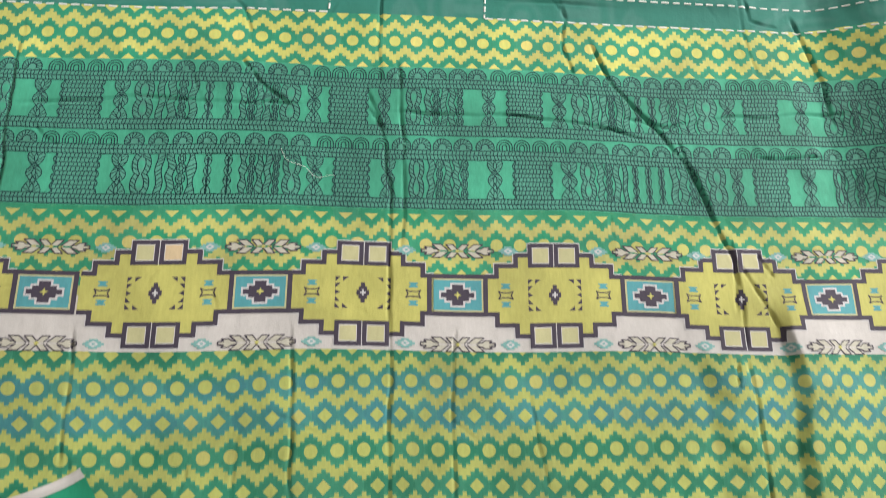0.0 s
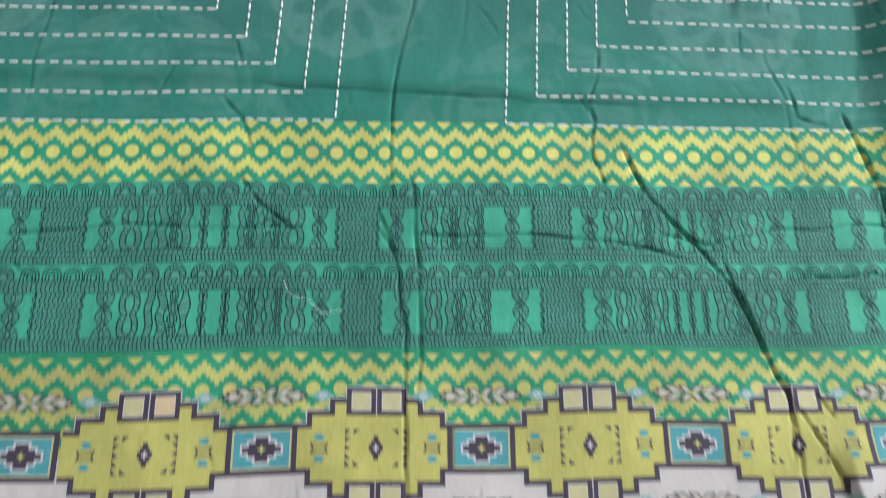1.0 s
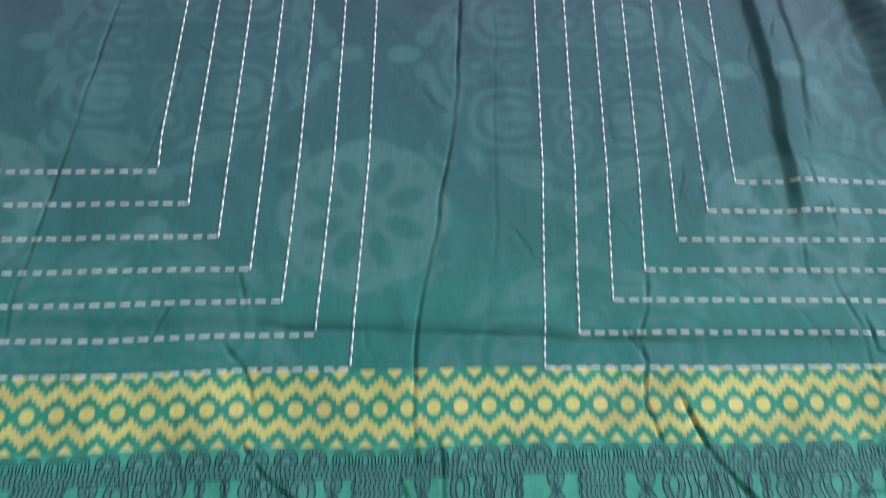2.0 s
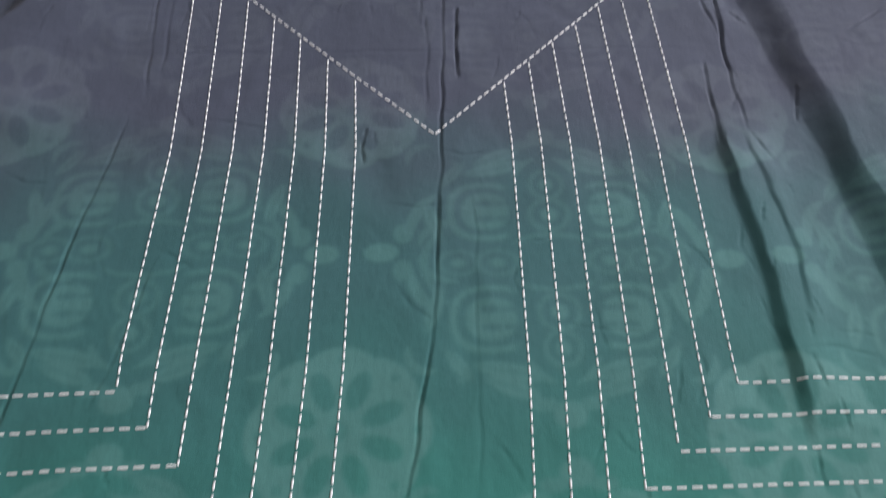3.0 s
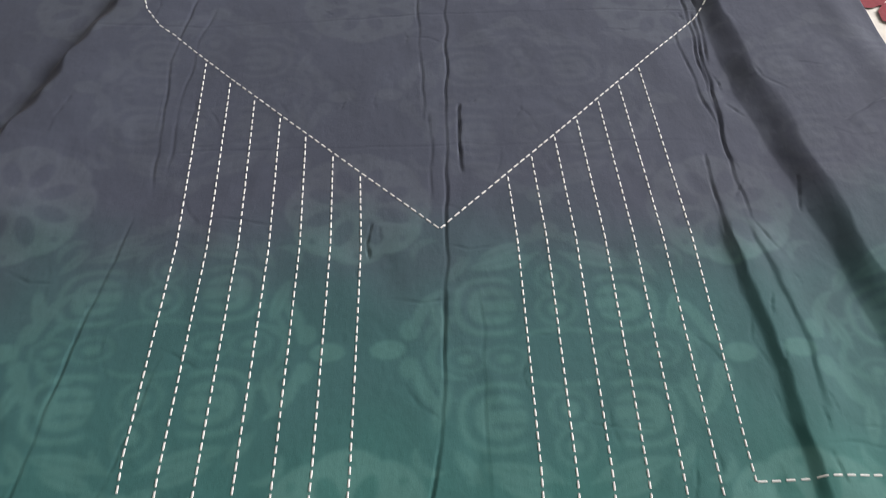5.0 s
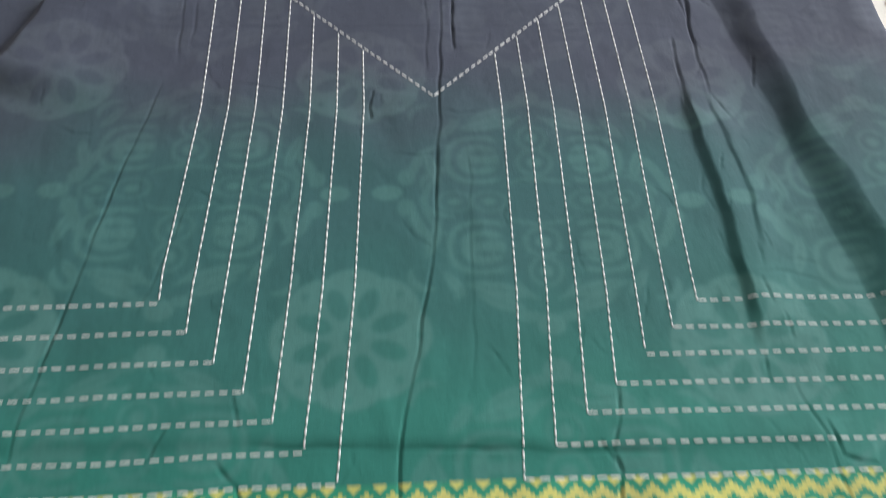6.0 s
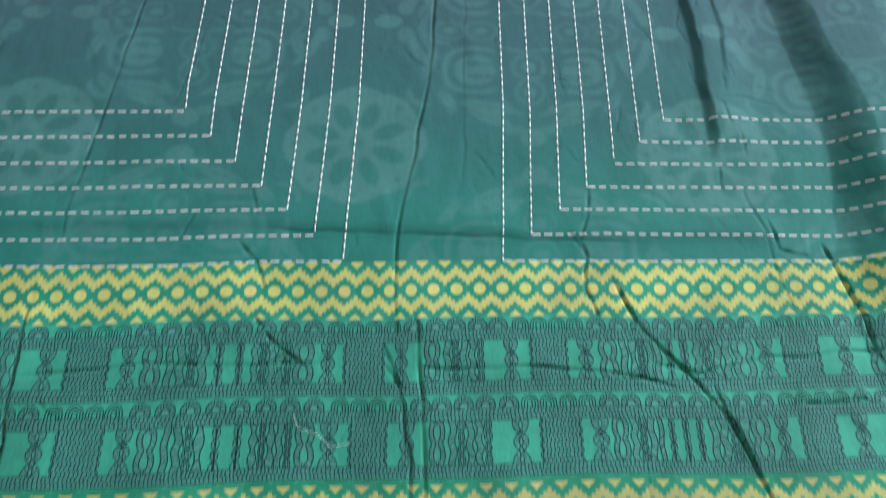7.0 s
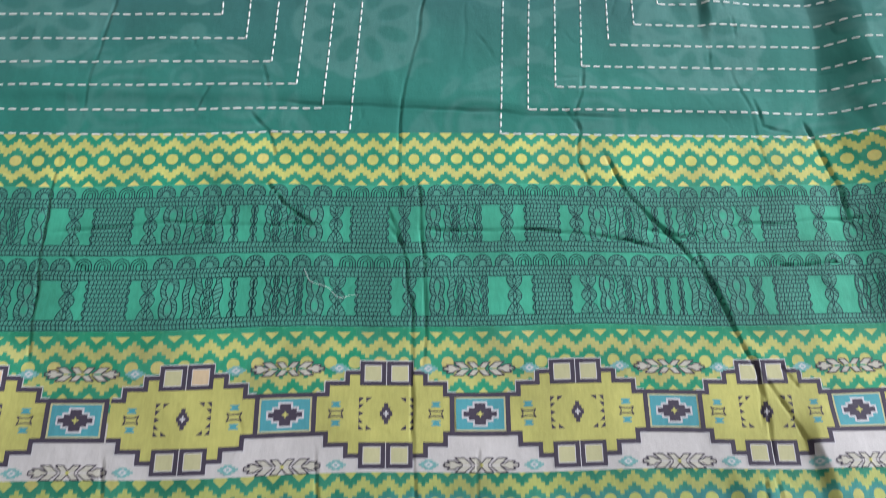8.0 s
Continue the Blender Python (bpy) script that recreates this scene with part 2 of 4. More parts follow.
# the great fold along one side, and the one that runs beside it
bank([(0.336, 1.0), (0.341, 0.82), (0.341, 0.75), (0.344, 0.634), (0.362, 0.525), (0.375, 0.454), (0.384, 0.40), (0.389, 0.33), (0.398, 0.265), (0.409, 0.20), (0.415, 0.12), (0.404, 0.03), (0.394, 0.0), (0.402, -0.06), (0.408, -0.12), (0.420, -0.22)], 0.0145, 0.030, 0.55, 0.05, ((0, 0.42, 0.55, 0.66, 0.76, 1), (1.0, 1.0, 1.1, 1.35, 1.75, 1.8), (1, 1, 1.05, 1.35, 2.4, 3.0)), 0.03)
bank([(0.283, 0.47), (0.282, 0.406), (0.285, 0.347), (0.292, 0.287), (0.293, 0.222), (0.294, 0.165), (0.293, 0.10)], 0.0062, 0.0095, 0.035, 0.2)
bank([(0.306, 0.45), (0.314, 0.392), (0.323, 0.327), (0.325, 0.274), (0.318, 0.20)], 0.0022, 0.005, 0.02, 0.25)
crease([(0.332, 0.83), (0.321, 0.665), (0.317, 0.544), (0.316, 0.42)], 0.0022, 0.0045)
crease([(0.334, 0.77), (0.325, 0.655), (0.318, 0.55)], 0.0022, 0.0050)
crease([(0.303, 0.74), (0.310, 0.607), (0.318, 0.54)], 0.0022, 0.0030)
crease([(0.292, 0.53), (0.288, 0.42), (0.290, 0.36)], 0.0022, 0.0040)
crease([(0.345, 0.82), (0.338, 0.74), (0.331, 0.66)], 0.002, 0.004, 0.001)
crease([(0.378, 0.49), (0.372, 0.44)], 0.002, 0.003)
crease([(0.54, 0.605), (0.482, 0.578), (0.445, 0.556)], 0.003, 0.003, 0.002)
fold([(0.50, 0.86), (0.505, 0.72), (0.52, 0.62), (0.51, 0.5)], 0.003, 0.02, 0.02)
# the middle fold
crease([(0.036, 0.98), (0.034, 0.836), (0.025, 0.622), (0.016, 0.434), (0.010, 0.324)], 0.0020, 0.0036, 0.0018, 0.02)
crease([(0.013, 0.36), (0.007, 0.232), (-0.009, 0.123), (-0.023, 0.040), (-0.027, -0.004), (-0.025, -0.08)], 0.0020, 0.0033, 0.0010, 0.02)
crease([(-0.037, -0.085), (-0.026, -0.112), (-0.018, -0.147), (-0.015, -0.19)], 0.0022, 0.0045, 0.0012)
crease([(-0.014, -0.17), (-0.012, -0.25), (-0.009, -0.307), (-0.009, -0.375), (-0.008, -0.47)], 0.0022, 0.0038, 0.0018, 0.04)
crease([(0.000, 0.95), (-0.002, 0.83), (-0.003, 0.70), (0.0, 0.57)], 0.002, 0.0022)
crease([(0.006, 0.60), (0.004, 0.52), (0.002, 0.46)], 0.002, 0.0016)
crease([(0.037, 0.61), (0.035, 0.555), (0.036, 0.50)], 0.0022, 0.006)
crease([(0.045, 0.36), (0.041, 0.204), (0.038, 0.06)], 0.002, 0.0008, 0.0006)
crease([(-0.057, 0.44), (-0.060, 0.41), (-0.057, 0.39)], 0.002, 0.0035)
crease([(-0.010, -0.05), (-0.001, -0.139), (0.000, -0.212), (-0.003, -0.25)], 0.0022, 0.0045, 0.001)
crease([(-0.035, -0.105), (-0.016, -0.132)], 0.003, 0.003, 0.002)
# creases of the other side
bank([(-0.357, 0.95), (-0.371, 0.847), (-0.387, 0.80), (-0.408, 0.73), (-0.431, 0.65), (-0.455, 0.565), (-0.50, 0.44)], 0.0155, 0.022, 0.090)
crease([(-0.258, 0.90), (-0.269, 0.819), (-0.282, 0.746), (-0.290, 0.68), (-0.284, 0.595), (-0.276, 0.474)], 0.003, 0.0026, 0.0018)
crease([(-0.245, 0.80), (-0.262, 0.72), (-0.268, 0.62), (-0.265, 0.5)], 0.004, 0.0015, 0.001)
crease([(-0.285, 0.46), (-0.294, 0.395), (-0.312, 0.30), (-0.317, 0.222), (-0.326, 0.167), (-0.335, 0.09), (-0.342, -0.01)], 0.0022, 0.0025, 0.0012)
crease([(-0.356, -0.04), (-0.354, -0.127), (-0.350, -0.182), (-0.345, -0.25)], 0.003, 0.005, 0.002)
crease([(-0.330, -0.135), (-0.318, -0.150), (-0.306, -0.158)], 0.003, 0.0025, 0.001)
crease([(-0.232, 0.30), (-0.246, 0.22), (-0.262, 0.15)], 0.003, 0.0012, 0.0010)
crease([(-0.177, 0.022), (-0.156, -0.004), (-0.148, -0.034)], 0.0024, 0.003, 0.0012)
crease([(-0.167, 0.075), (-0.162, 0.055), (-0.160, 0.040)], 0.002, 0.0025)
crease([(-0.215, 0.05), (-0.235, 0.01)], 0.003, 0.002, 0.002)
crease([(-0.153, -0.060), (-0.134, -0.086), (-0.104, -0.110)], 0.0028, 0.0050, 0.002)
crease([(-0.36, -0.118), (-0.253, -0.106), (-0.14, -0.109), (-0.08, -0.102)], 0.004, 0.0035, 0.0012)
# pinches in the rope border
crease([(0.174, -0.015), (0.197, -0.068), (0.218, -0.095), (0.243, -0.121), (0.263, -0.150), (0.278, -0.185), (0.290, -0.225)], 0.0034, 0.0065, 0.0028)
crease([(0.255, -0.118), (0.270, -0.162), (0.288, -0.212), (0.302, -0.25), (0.296, -0.30)], 0.0030, 0.0050, 0.002)
crease([(0.19, -0.102), (0.244, -0.112), (0.319, -0.100), (0.45, -0.092)], 0.0040, 0.0035, 0.002)
crease([(-0.02, -0.108), (0.05, -0.109), (0.101, -0.109), (0.146, -0.113), (0.191, -0.118), (0.236, -0.130)], 0.004, 0.0045, 0.001)
crease([(0.330, -0.142), (0.36, -0.143), (0.398, -0.139)], 0.0026, 0.0055, 0.001)
crease([(0.155, 0.004), (0.152, -0.035), (0.160, -0.062)], 0.0024, 0.0040, 0.001)
crease([(0.162, 0.085), (0.160, 0.045), (0.150, 0.022), (0.156, 0.0)], 0.0024, 0.003, 0.001)
crease([(0.138, 0.030), (0.150, 0.012), (0.158, -0.002)], 0.002, 0.0025, 0.001)
crease([(0.338, 0.045), (0.344, 0.012), (0.372, 0.004)], 0.003, 0.004, 0.0025)
crease([(0.318, 0.09), (0.333, 0.03), (0.345, -0.06)], 0.003, 0.002, 0.002)
crease([(0.385, 0.02), (0.402, -0.03), (0.412, -0.065), (0.416, -0.11)], 0.0035, 0.006, 0.002)
fold([(-0.45, 0.036), (-0.213, 0.038), (-0.082, 0.038), (0.044, 0.034), (0.101, 0.031), (0.24, 0.030), (0.36, 0.03)], 0.0028, 0.030, 0.0095, 0.05)
crease([(-0.17, 0.029), (-0.082, 0.028), (0.044, 0.024), (0.101, 0.021), (0.22, 0.02)], 0.0026, 0.003, 0.0008)
# pressed cross folds
crease([(-0.48, 0.733), (-0.299, 0.742), (-0.003, 0.772), (0.235, 0.778), (0.50, 0.767)], 0.002, 0.0007)
crease([(-0.30, 0.538), (-0.007, 0.543), (0.32, 0.548)], 0.002, 0.0006)
# long folds in the skirt
for line, wd, dp, lf in (([(-0.093, -0.31), (-0.090, -0.374), (-0.086, -0.50)], 0.0024, 0.0042, 0.0015), ([(0.045, -0.31), (0.0435, -0.40), (0.043, -0.50)], 0.0022, 0.0030, 0.0012),
                         ([(0.109, -0.37), (0.112, -0.40), (0.121, -0.45)], 0.0024, 0.0020, 0.001), ([(-0.270, -0.32), (-0.268, -0.38), (-0.268, -0.44)], 0.0026, 0.0030, 0.001),
                         ([(-0.13, -0.40), (-0.133, -0.45), (-0.14, -0.52)], 0.003, 0.0015, 0.001), ([(0.293, -0.338), (0.290, -0.366)], 0.0022, 0.005, 0.001), ([(0.302, -0.335), (0.305, -0.382), (0.307, -0.42), (0.306, -0.50)], 0.0022, 0.0045, 0.001),
                         ([(0.300, -0.225), (0.302, -0.271), (0.303, -0.302), (0.304, -0.33)], 0.0022, 0.0035, 0.001), ([(0.305, -0.25), (0.327, -0.292), (0.345, -0.325)], 0.0022, 0.0045, 0.001), ([(0.320, -0.24), (0.335, -0.262)], 0.002, 0.003, 0.001)):
    crease(line, wd, dp, lf)
bank([(0.252, -0.32), (0.258, -0.36), (0.266, -0.42), (0.272, -0.50)], 0.0045, 0.022, 0.05, 0.3)
bank([(0.325, -0.27), (0.335, -0.323), (0.340, -0.348), (0.337, -0.401), (0.337, -0.458), (0.338, -0.56)], 0.0068, 0.0125, 0.06, 0.2)
fold([(-0.37, -0.22), (-0.38, -0.33), (-0.37, -0.5)], 0.004, 0.02, 0.03)
# slack between the folds: broad, low swells and fine crumple
rng = np.random.RandomState(4)
for n, size, amp in ((90, 0.055, 0.0016), (420, 0.022, 0.0008), (1100, 0.010, 0.00030)):
    for _ in range(n):
        x, y = rng.uniform(-0.6, 0.56), rng.uniform(-0.6, 1.0)
        ang, ln = rng.normal(1.45, 0.45), size * rng.uniform(1.0, 2.4)
        fold([(x - ln * math.cos(ang), y - ln * math.sin(ang)), (x + ln * math.cos(ang), y + ln * math.sin(ang))], amp * rng.uniform(-1, 1), size * 0.4, size * 0.4, 0.5)
# many short, faint creases, most of them along the cloth
for _ in range(150):
    x, y = rng.uniform(-0.5, 0.52), rng.uniform(-0.5, 0.95)
    ang, ln = rng.normal(-1.5, 0.35) if rng.rand() < 0.75 else rng.normal(-0.1, 0.3), rng.uniform(0.02, 0.09)
    bend = rng.uniform(-0.15, 0.15) * ln
    crease([(x, y), (x + ln / 2 * math.cos(ang) - bend * math.sin(ang), y + ln / 2 * math.sin(ang) + bend * math.cos(ang)), (x + ln * math.cos(ang), y + ln * math.sin(ang))], 0.0028, rng.uniform(0.0004, 0.0016), 0.0006, ends=0.4)
# broken, crumpled edges down the side of the great fold
for k in range(14):
    y = 0.06 + 0.78 * (k + rng.uniform(0, 1)) / 14
    x = rng.uniform(0.298, 0.330)
    ang, ln = rng.normal(-1.5, 0.28), rng.uniform(0.015, 0.05)
    crease([(x, y), (x + ln / 2 * math.cos(ang) + rng.uniform(-0.002, 0.002), y + ln / 2 * math.sin(ang)), (x + ln * math.cos(ang), y + ln * math.sin(ang))], 0.0026, rng.uniform(0.001, 0.003), 0.0006, ends=0.4)
EDGE = smooth(gu, 0.535, 0.564)
Z += 0.004 - EDGE * (0.012 + Z * 0.9)
Z = np.maximum(Z, -0.012)
DX = EDGE * (0.006 * np.sin(gv * 31) + 0.004 * np.sin(gv * 77 + 1)) - 0.034 * smooth(gv, 0.55, 0.85) * EDGE


DY = 0.0012 * np.sin(gu * 23 + gv * 9) * smooth(-gv, -0.02, 0.05)
# the whole cloth lies slightly out of true: powers of u and v up to the fourth
POWERS = [(d - j, j) for d in range(5) for j in range(d + 1)]
ASKEW_U = (-0.0015, -0.0086, 0.0045, 0.0222, 0.0295, 0.0084, 0.0068, 0.0161, -0.0209, -0.0150, -0.0161, 0.0052, 0.0367, 0.0099, -0.0055)
ASKEW_V = (-0.0014, 0.0073, -0.0073, 0.0042, 0.0157, 0.0276, 0.0124, 0.0050, 0.0063, 0.0098, -0.0182, 0.0004, -0.0070, 0.0193, -0.0136)
bu, bv = np.clip(gu, -0.50, 0.52), np.clip(gv, -0.52, 0.95)
DX += sum(c * bu ** i * bv ** j for c, (i, j) in zip(ASKEW_U, POWERS))
DY += sum(c * bu ** i * bv ** j for c, (i, j) in zip(ASKEW_V, POWERS))


def bilinear(A, u, v):
    fu, fv = np.clip((np.asarray(u) - U0) / STEP, 0, NU - 1.001), np.clip((np.asarray(v) - V0) / STEP, 0, NV - 1.001)
    i, j = fu.astype(int), fv.astype(int)
    a, b = fu - i, fv - j
    return (A[j, i] * (1 - a) + A[j, i + 1] * a) * (1 - b) + (A[j + 1, i] * (1 - a) + A[j + 1, i + 1] * a) * b


def drape(u, v, up=0.0):
    """Points of the print, laid on the cloth."""
    u, v = np.asarray(u, float), np.asarray(v, float)
    return np.stack([u + bilinear(DX, u, v), v + lean(u) + bilinear(DY, u, v), bilinear(Z, u, v) + up], -1)


# ---- the flower print of the body, as a field over the cloth ----
flowers = np.zeros((NV, NU))


def blend(w, val):
    flowers[w] = np.maximum(flowers[w], val)


def near(x, y, r):
    i0, i1 = int((x - r - U0) / STEP), int((x + r - U0) / STEP) + 2
    j0, j1 = int((y - r - V0) / STEP), int((y + r - V0) / STEP) + 2
    w = (slice(max(j0, 0), max(j1, 0)), slice(max(i0, 0), max(i1, 0)))
    dx, dy = gu[w] - x, gv[w] - y
    return w, np.hypot(dx, dy), np.arctan2(dy, dx)


def rosette(x, y, r):
    w, d, a = near(x, y, r * 1.15)
    val = smooth(r * (0.93 + 0.09 * np.abs(np.cos(4 * a)) ** 0.6) - d, 0, 0.004)
    for k in range(8):
        b = (k + 0.5) * math.pi / 4
        px, py = d * np.cos(a - b) - 0.5 * r, d * np.sin(a - b)
        val *= 1 - 0.85 * smooth(1 - np.hypot(px / (0.27 * r), py / (0.14 * r)), 0, 0.25)
        px, py = d * np.cos(a - k * math.pi / 4) - 0.84 * r, d * np.sin(a - k * math.pi / 4)
        val *= 1 - 0.6 * smooth(0.07 * r - np.hypot(px, py), 0, 0.003)
    blend(w, val * (1 - 0.5 * smooth(0.13 * r - d, 0, 0.004)))


def scroll(x, y, r, face):
    """A rounded square bloom: an outer band and a heart cut into three arms that point to the axis of the spray."""
    w, d, a = near(x, y, r * 1.3)
    dx, dy = d * np.cos(a) * face, d * np.sin(a)
    q = (np.abs(dx / 1.06) ** 2.6 + np.abs(dy / 0.96) ** 2.6) ** (1 / 2.6)
    ring = smooth(0.11 * r - np.abs(q - 0.92 * r), -0.002, 0.004) * smooth(0.75 + np.cos(a * 1.0 + (0 if face < 0 else math.pi)), 0, 0.3)
    heart = 0.72 * smooth(0.66 * r - q, -0.001, 0.004)
    for k in (-0.25, 0.25):
        heart *= 1 - 0.85 * smooth(0.085 * r - np.abs(dy - k * r), -0.002, 0.003) * smooth(dx + 0.34 * r, 0, 0.005)
    # a notch parts the heart from the small cross on its open side
    heart *= 1 - 0.85 * smooth(0.07 * r - np.abs(dx - 0.02 * r), -0.002, 0.003) * smooth(np.abs(dy) - 0.10 * r, 0, 0.003) * smooth(0.44 * r - np.abs(dy), 0, 0.003)
    heart = np.maximum(heart, 0.6 * smooth(0.07 * r - np.abs(dx - 0.26 * r), -0.002, 0.003) * smooth(0.40 * r - np.abs(dy), 0, 0.004))
    blend(w, np.maximum(0.75 * ring, heart))


def eye(x, y, r, wide=1.5):
    """An oval in two rings."""
    w, d, a = near(x, y, r * wide * 1.1)
    q = np.hypot(d * np.cos(a) / wide, d * np.sin(a))
    blend(w, np.maximum(0.6 * smooth(0.15 * r - np.abs(q - 0.82 * r), -0.002, 0.004), 0.75 * smooth(0.46 * r - q, -0.001, 0.005)))


def blob(x, y, rx, ry, strength=0.75):
    w, d, a = near(x, y, max(rx, ry) * 1.4)
    q = np.hypot(d * np.cos(a) / rx, d * np.sin(a) / ry)
    blend(w, strength * smooth(1 - q, -0.08, 0.16))


def bow(x, y, rx, ry, a0, a1, thick, strength=0.6):
    """A curved stalk, thickest in its middle."""
    n = 18
    for k in range(n + 1):
        t = k / n
        g = a0 + (a1 - a0) * t
        blob(x + rx * math.cos(g), y + ry * math.sin(g), thick * (0.35 + 0.65 * math.sin(math.pi * t)), thick * (0.35 + 0.65 * math.sin(math.pi * t)), strength)


def leaf(x, y, ln, ang, wide=0.3):
    w, d, a = near(x, y, ln * 1.05)
    px, py = d * np.cos(a - ang), d * np.sin(a - ang)
    t = np.clip(px / ln, 0, 1)
    half = wide * ln * np.sin(np.pi * t) ** 0.8
    blend(w, 0.8 * smooth(half - np.abs(py), 0, 0.004) * (px > 0) * (0.55 + 0.45 * smooth(np.abs(py), 0, 0.004)))


def spray(x, y):
    """One repeat of the print, the same above and below its middle and on both hands."""
    for h in (-1, 1):
        for e, dx in ((0.0145, 0.084), (0.0150, 0.050)):
            eye(x + h * dx, y, e, 1.45)
        bow(x + h * 0.062, y, 0.052, 0.050, 1.0 if h > 0 else math.pi - 1.0, -1.0 if h > 0 else math.pi + 1.0, 0.0042, 0.5)
        for g in (-1, 1):
            scroll(x + h * 0.058, y + g * 0.055, 0.033, -h)
            leaf(x + h * 0.018, y + g * 0.128, 0.056, math.atan2(-g * 0.020, h * 0.050), 0.17)
            leaf(x + h * 0.010, y + g * 0.112, 0.074, math.atan2(-g * 0.016, h * 0.070), 0.13)
            bow(x, y + g * 0.086, 0.030, 0.030, 0.25 * g if h > 0 else math.pi - 0.25 * g, 1.25 * g if h > 0 else math.pi - 1.25 * g, 0.0035)
            blob(x + h * 0.019, y + g * 0.133, 0.012, 0.006, 0.6)
            # leaves that close the spray on its outer side, and the curls round each bloom
            leaf(x + h * 0.098, y + g * 0.018, 0.056, math.atan2(g * 0.054, h * 0.016), 0.15)
            leaf(x + h * 0.100, y + g * 0.080, 0.044, math.atan2(g * 0.034, -h * 0.026), 0.17)
            bow(x + h * 0.058, y + g * 0.055, 0.020, 0.019, 0.4 * g, 2.7 * g, 0.0030, 0.45)
            for k in range(3):
                leaf(x + h * (0.030 + 0.022 * k), y + g * (0.094 + 0.004 * k), 0.020, math.atan2(g * 1.0, h * (k - 0.6)), 0.24)
    for g in (-1, 1):
        eye(x, y + g * 0.050, 0.020, 1.05)
        eye(x, y + g * 0.084, 0.019, 0.95)
        blob(x, y + g * 0.142, 0.014, 0.012, 0.8)
        bow(x, y + g * 0.012, 0.040, 0.016, 0.5 * g, 2.64 * g, 0.0035, 0.45)


def floret(x, y, face):
    """A small flower whose largest petal points along the row."""
    blob(x + face * 0.016, y, 0.016, 0.010, 0.8)
    for g in (-1, 1):
        blob(x - face * 0.002, y + g * 0.019, 0.008, 0.011, 0.6)
        # narrow leaves that sweep back round the spray
        bow(x - face * 0.048, y + g * 0.012, 0.040, 0.052, 0.0 if face > 0 else math.pi, 1.15 * g if face > 0 else math.pi - 1.15 * g, 0.0062, 0.62)
        bow(x - face * 0.052, y + g * 0.006, 0.034, 0.026, 0.0 if face > 0 else math.pi, 1.5 * g if face > 0 else math.pi - 1.5 * g, 0.0042, 0.5)


DROP, TILT = 0.330, -0.072
for k in (-1, 0, 1, 2):
    for axis in (-0.244, 0.111, 0.466):
        spray(axis, 0.281 + TILT * (axis - 0.111) + DROP * k)
    for mid in (-0.400, -0.0704, 0.288):
        y = 0.131 + TILT * 0.55 * (mid + 0.0704) + DROP * k
        rosette(mid, y, 0.073)
        for h in (-1, 1):
            floret(mid + 0.004 + h * 0.042, y + 0.163, -h)
            for g in (-1, 1):
                bow(mid + h * 0.070, y + g * 0.064, 0.017, 0.016, math.atan2(-g, -h) - 1.1, math.atan2(-g, -h) + 1.1, 0.0045, 0.6)
# the dye has run a little: soften the whole print
for _ in range(2):
    flowers[1:-1, 1:-1] = 0.5 * flowers[1:-1, 1:-1] + 0.125 * (flowers[:-2, 1:-1] + flowers[2:, 1:-1] + flowers[1:-1, :-2] + flowers[1:-1, 2:])

# ---- the printed fabric ----
fabric = thing("printed_fabric", "green and slate printed cotton dress fabric spread on a cream sheet", "fabric")


def cloth_panel(name, va, vb, mats, label, pick=None, slip=None):
    """slip: for rows of the print, where tucks have drawn it sideways (row, places, shifts)."""
    j0, j1 = round((va - V0) / STEP), round((vb - V0) / STEP)
    u, v = gu[j0:j1 + 1], gv[j0:j1 + 1]
    n, m = u.shape
    co = np.stack([u + DX[j0:j1 + 1], v + lean(u) + DY[j0:j1 + 1], Z[j0:j1 + 1]], -1).reshape(-1, 3)
    k = np.arange(n * m).reshape(n, m)
    quads = np.stack([k[:-1, :-1], k[:-1, 1:], k[1:, 1:], k[1:, :-1]], -1).reshape(-1, 4)
    me = bpy.data.meshes.new(name)
    me.vertices.add(n * m)
    me.vertices.foreach_set("co", co.ravel())
    me.loops.add(quads.size)
    me.loops.foreach_set("vertex_index", quads.ravel())
    me.polygons.add(len(quads))
    me.polygons.foreach_set("loop_start", np.arange(0, quads.size, 4))
    me.polygons.foreach_set("use_smooth", np.ones(len(quads), bool))
    me.update(calc_edges=True)
    pu, pv = u.copy(), v.copy()
    if slip:
        moved = [np.interp(u, us, du) for _, us, du in slip]
        rows = [row for row, _, _ in slip]
        at_row = np.clip(np.interp(-v, [-r for r in rows], range(len(rows))), 0, len(rows) - 1)
        k0 = np.minimum(at_row.astype(int), max(len(rows) - 2, 0))
        k1 = np.minimum(k0 + 1, len(rows) - 1)
        pick_row = lambda q: np.take_along_axis(np.stack(moved), q[None], 0)[0]
        pu += pick_row(k0) * (1 - (at_row - k0)) + pick_row(k1) * (at_row - k0)
        if len(rows) > 1:
            pv -= np.interp(u, (-0.31, -0.18, -0.08, 0.0, 0.10, 0.25, 0.40), (-0.0055, -0.0045, -0.002, -0.0003, 0.0004, 0.0008, 0.003))
    at = me.attributes.new("print_place", "FLOAT_VECTOR", "POINT")
    at.data.foreach_set("vector", np.stack([pu, pv, flowers[j0:j1 + 1]], -1).astype(np.float32).ravel())
    for mt in mats:
        me.materials.append(mt)
    if pick is not None:
        low = np.repeat(v[:-1, :1] < pick, m - 1, 1)
        me.polygons.foreach_set("material_index", low.astype(np.int32).ravel())
    ob = new(name, me)
    ob.parent = fabric
    ob["label"] = label
    return ob


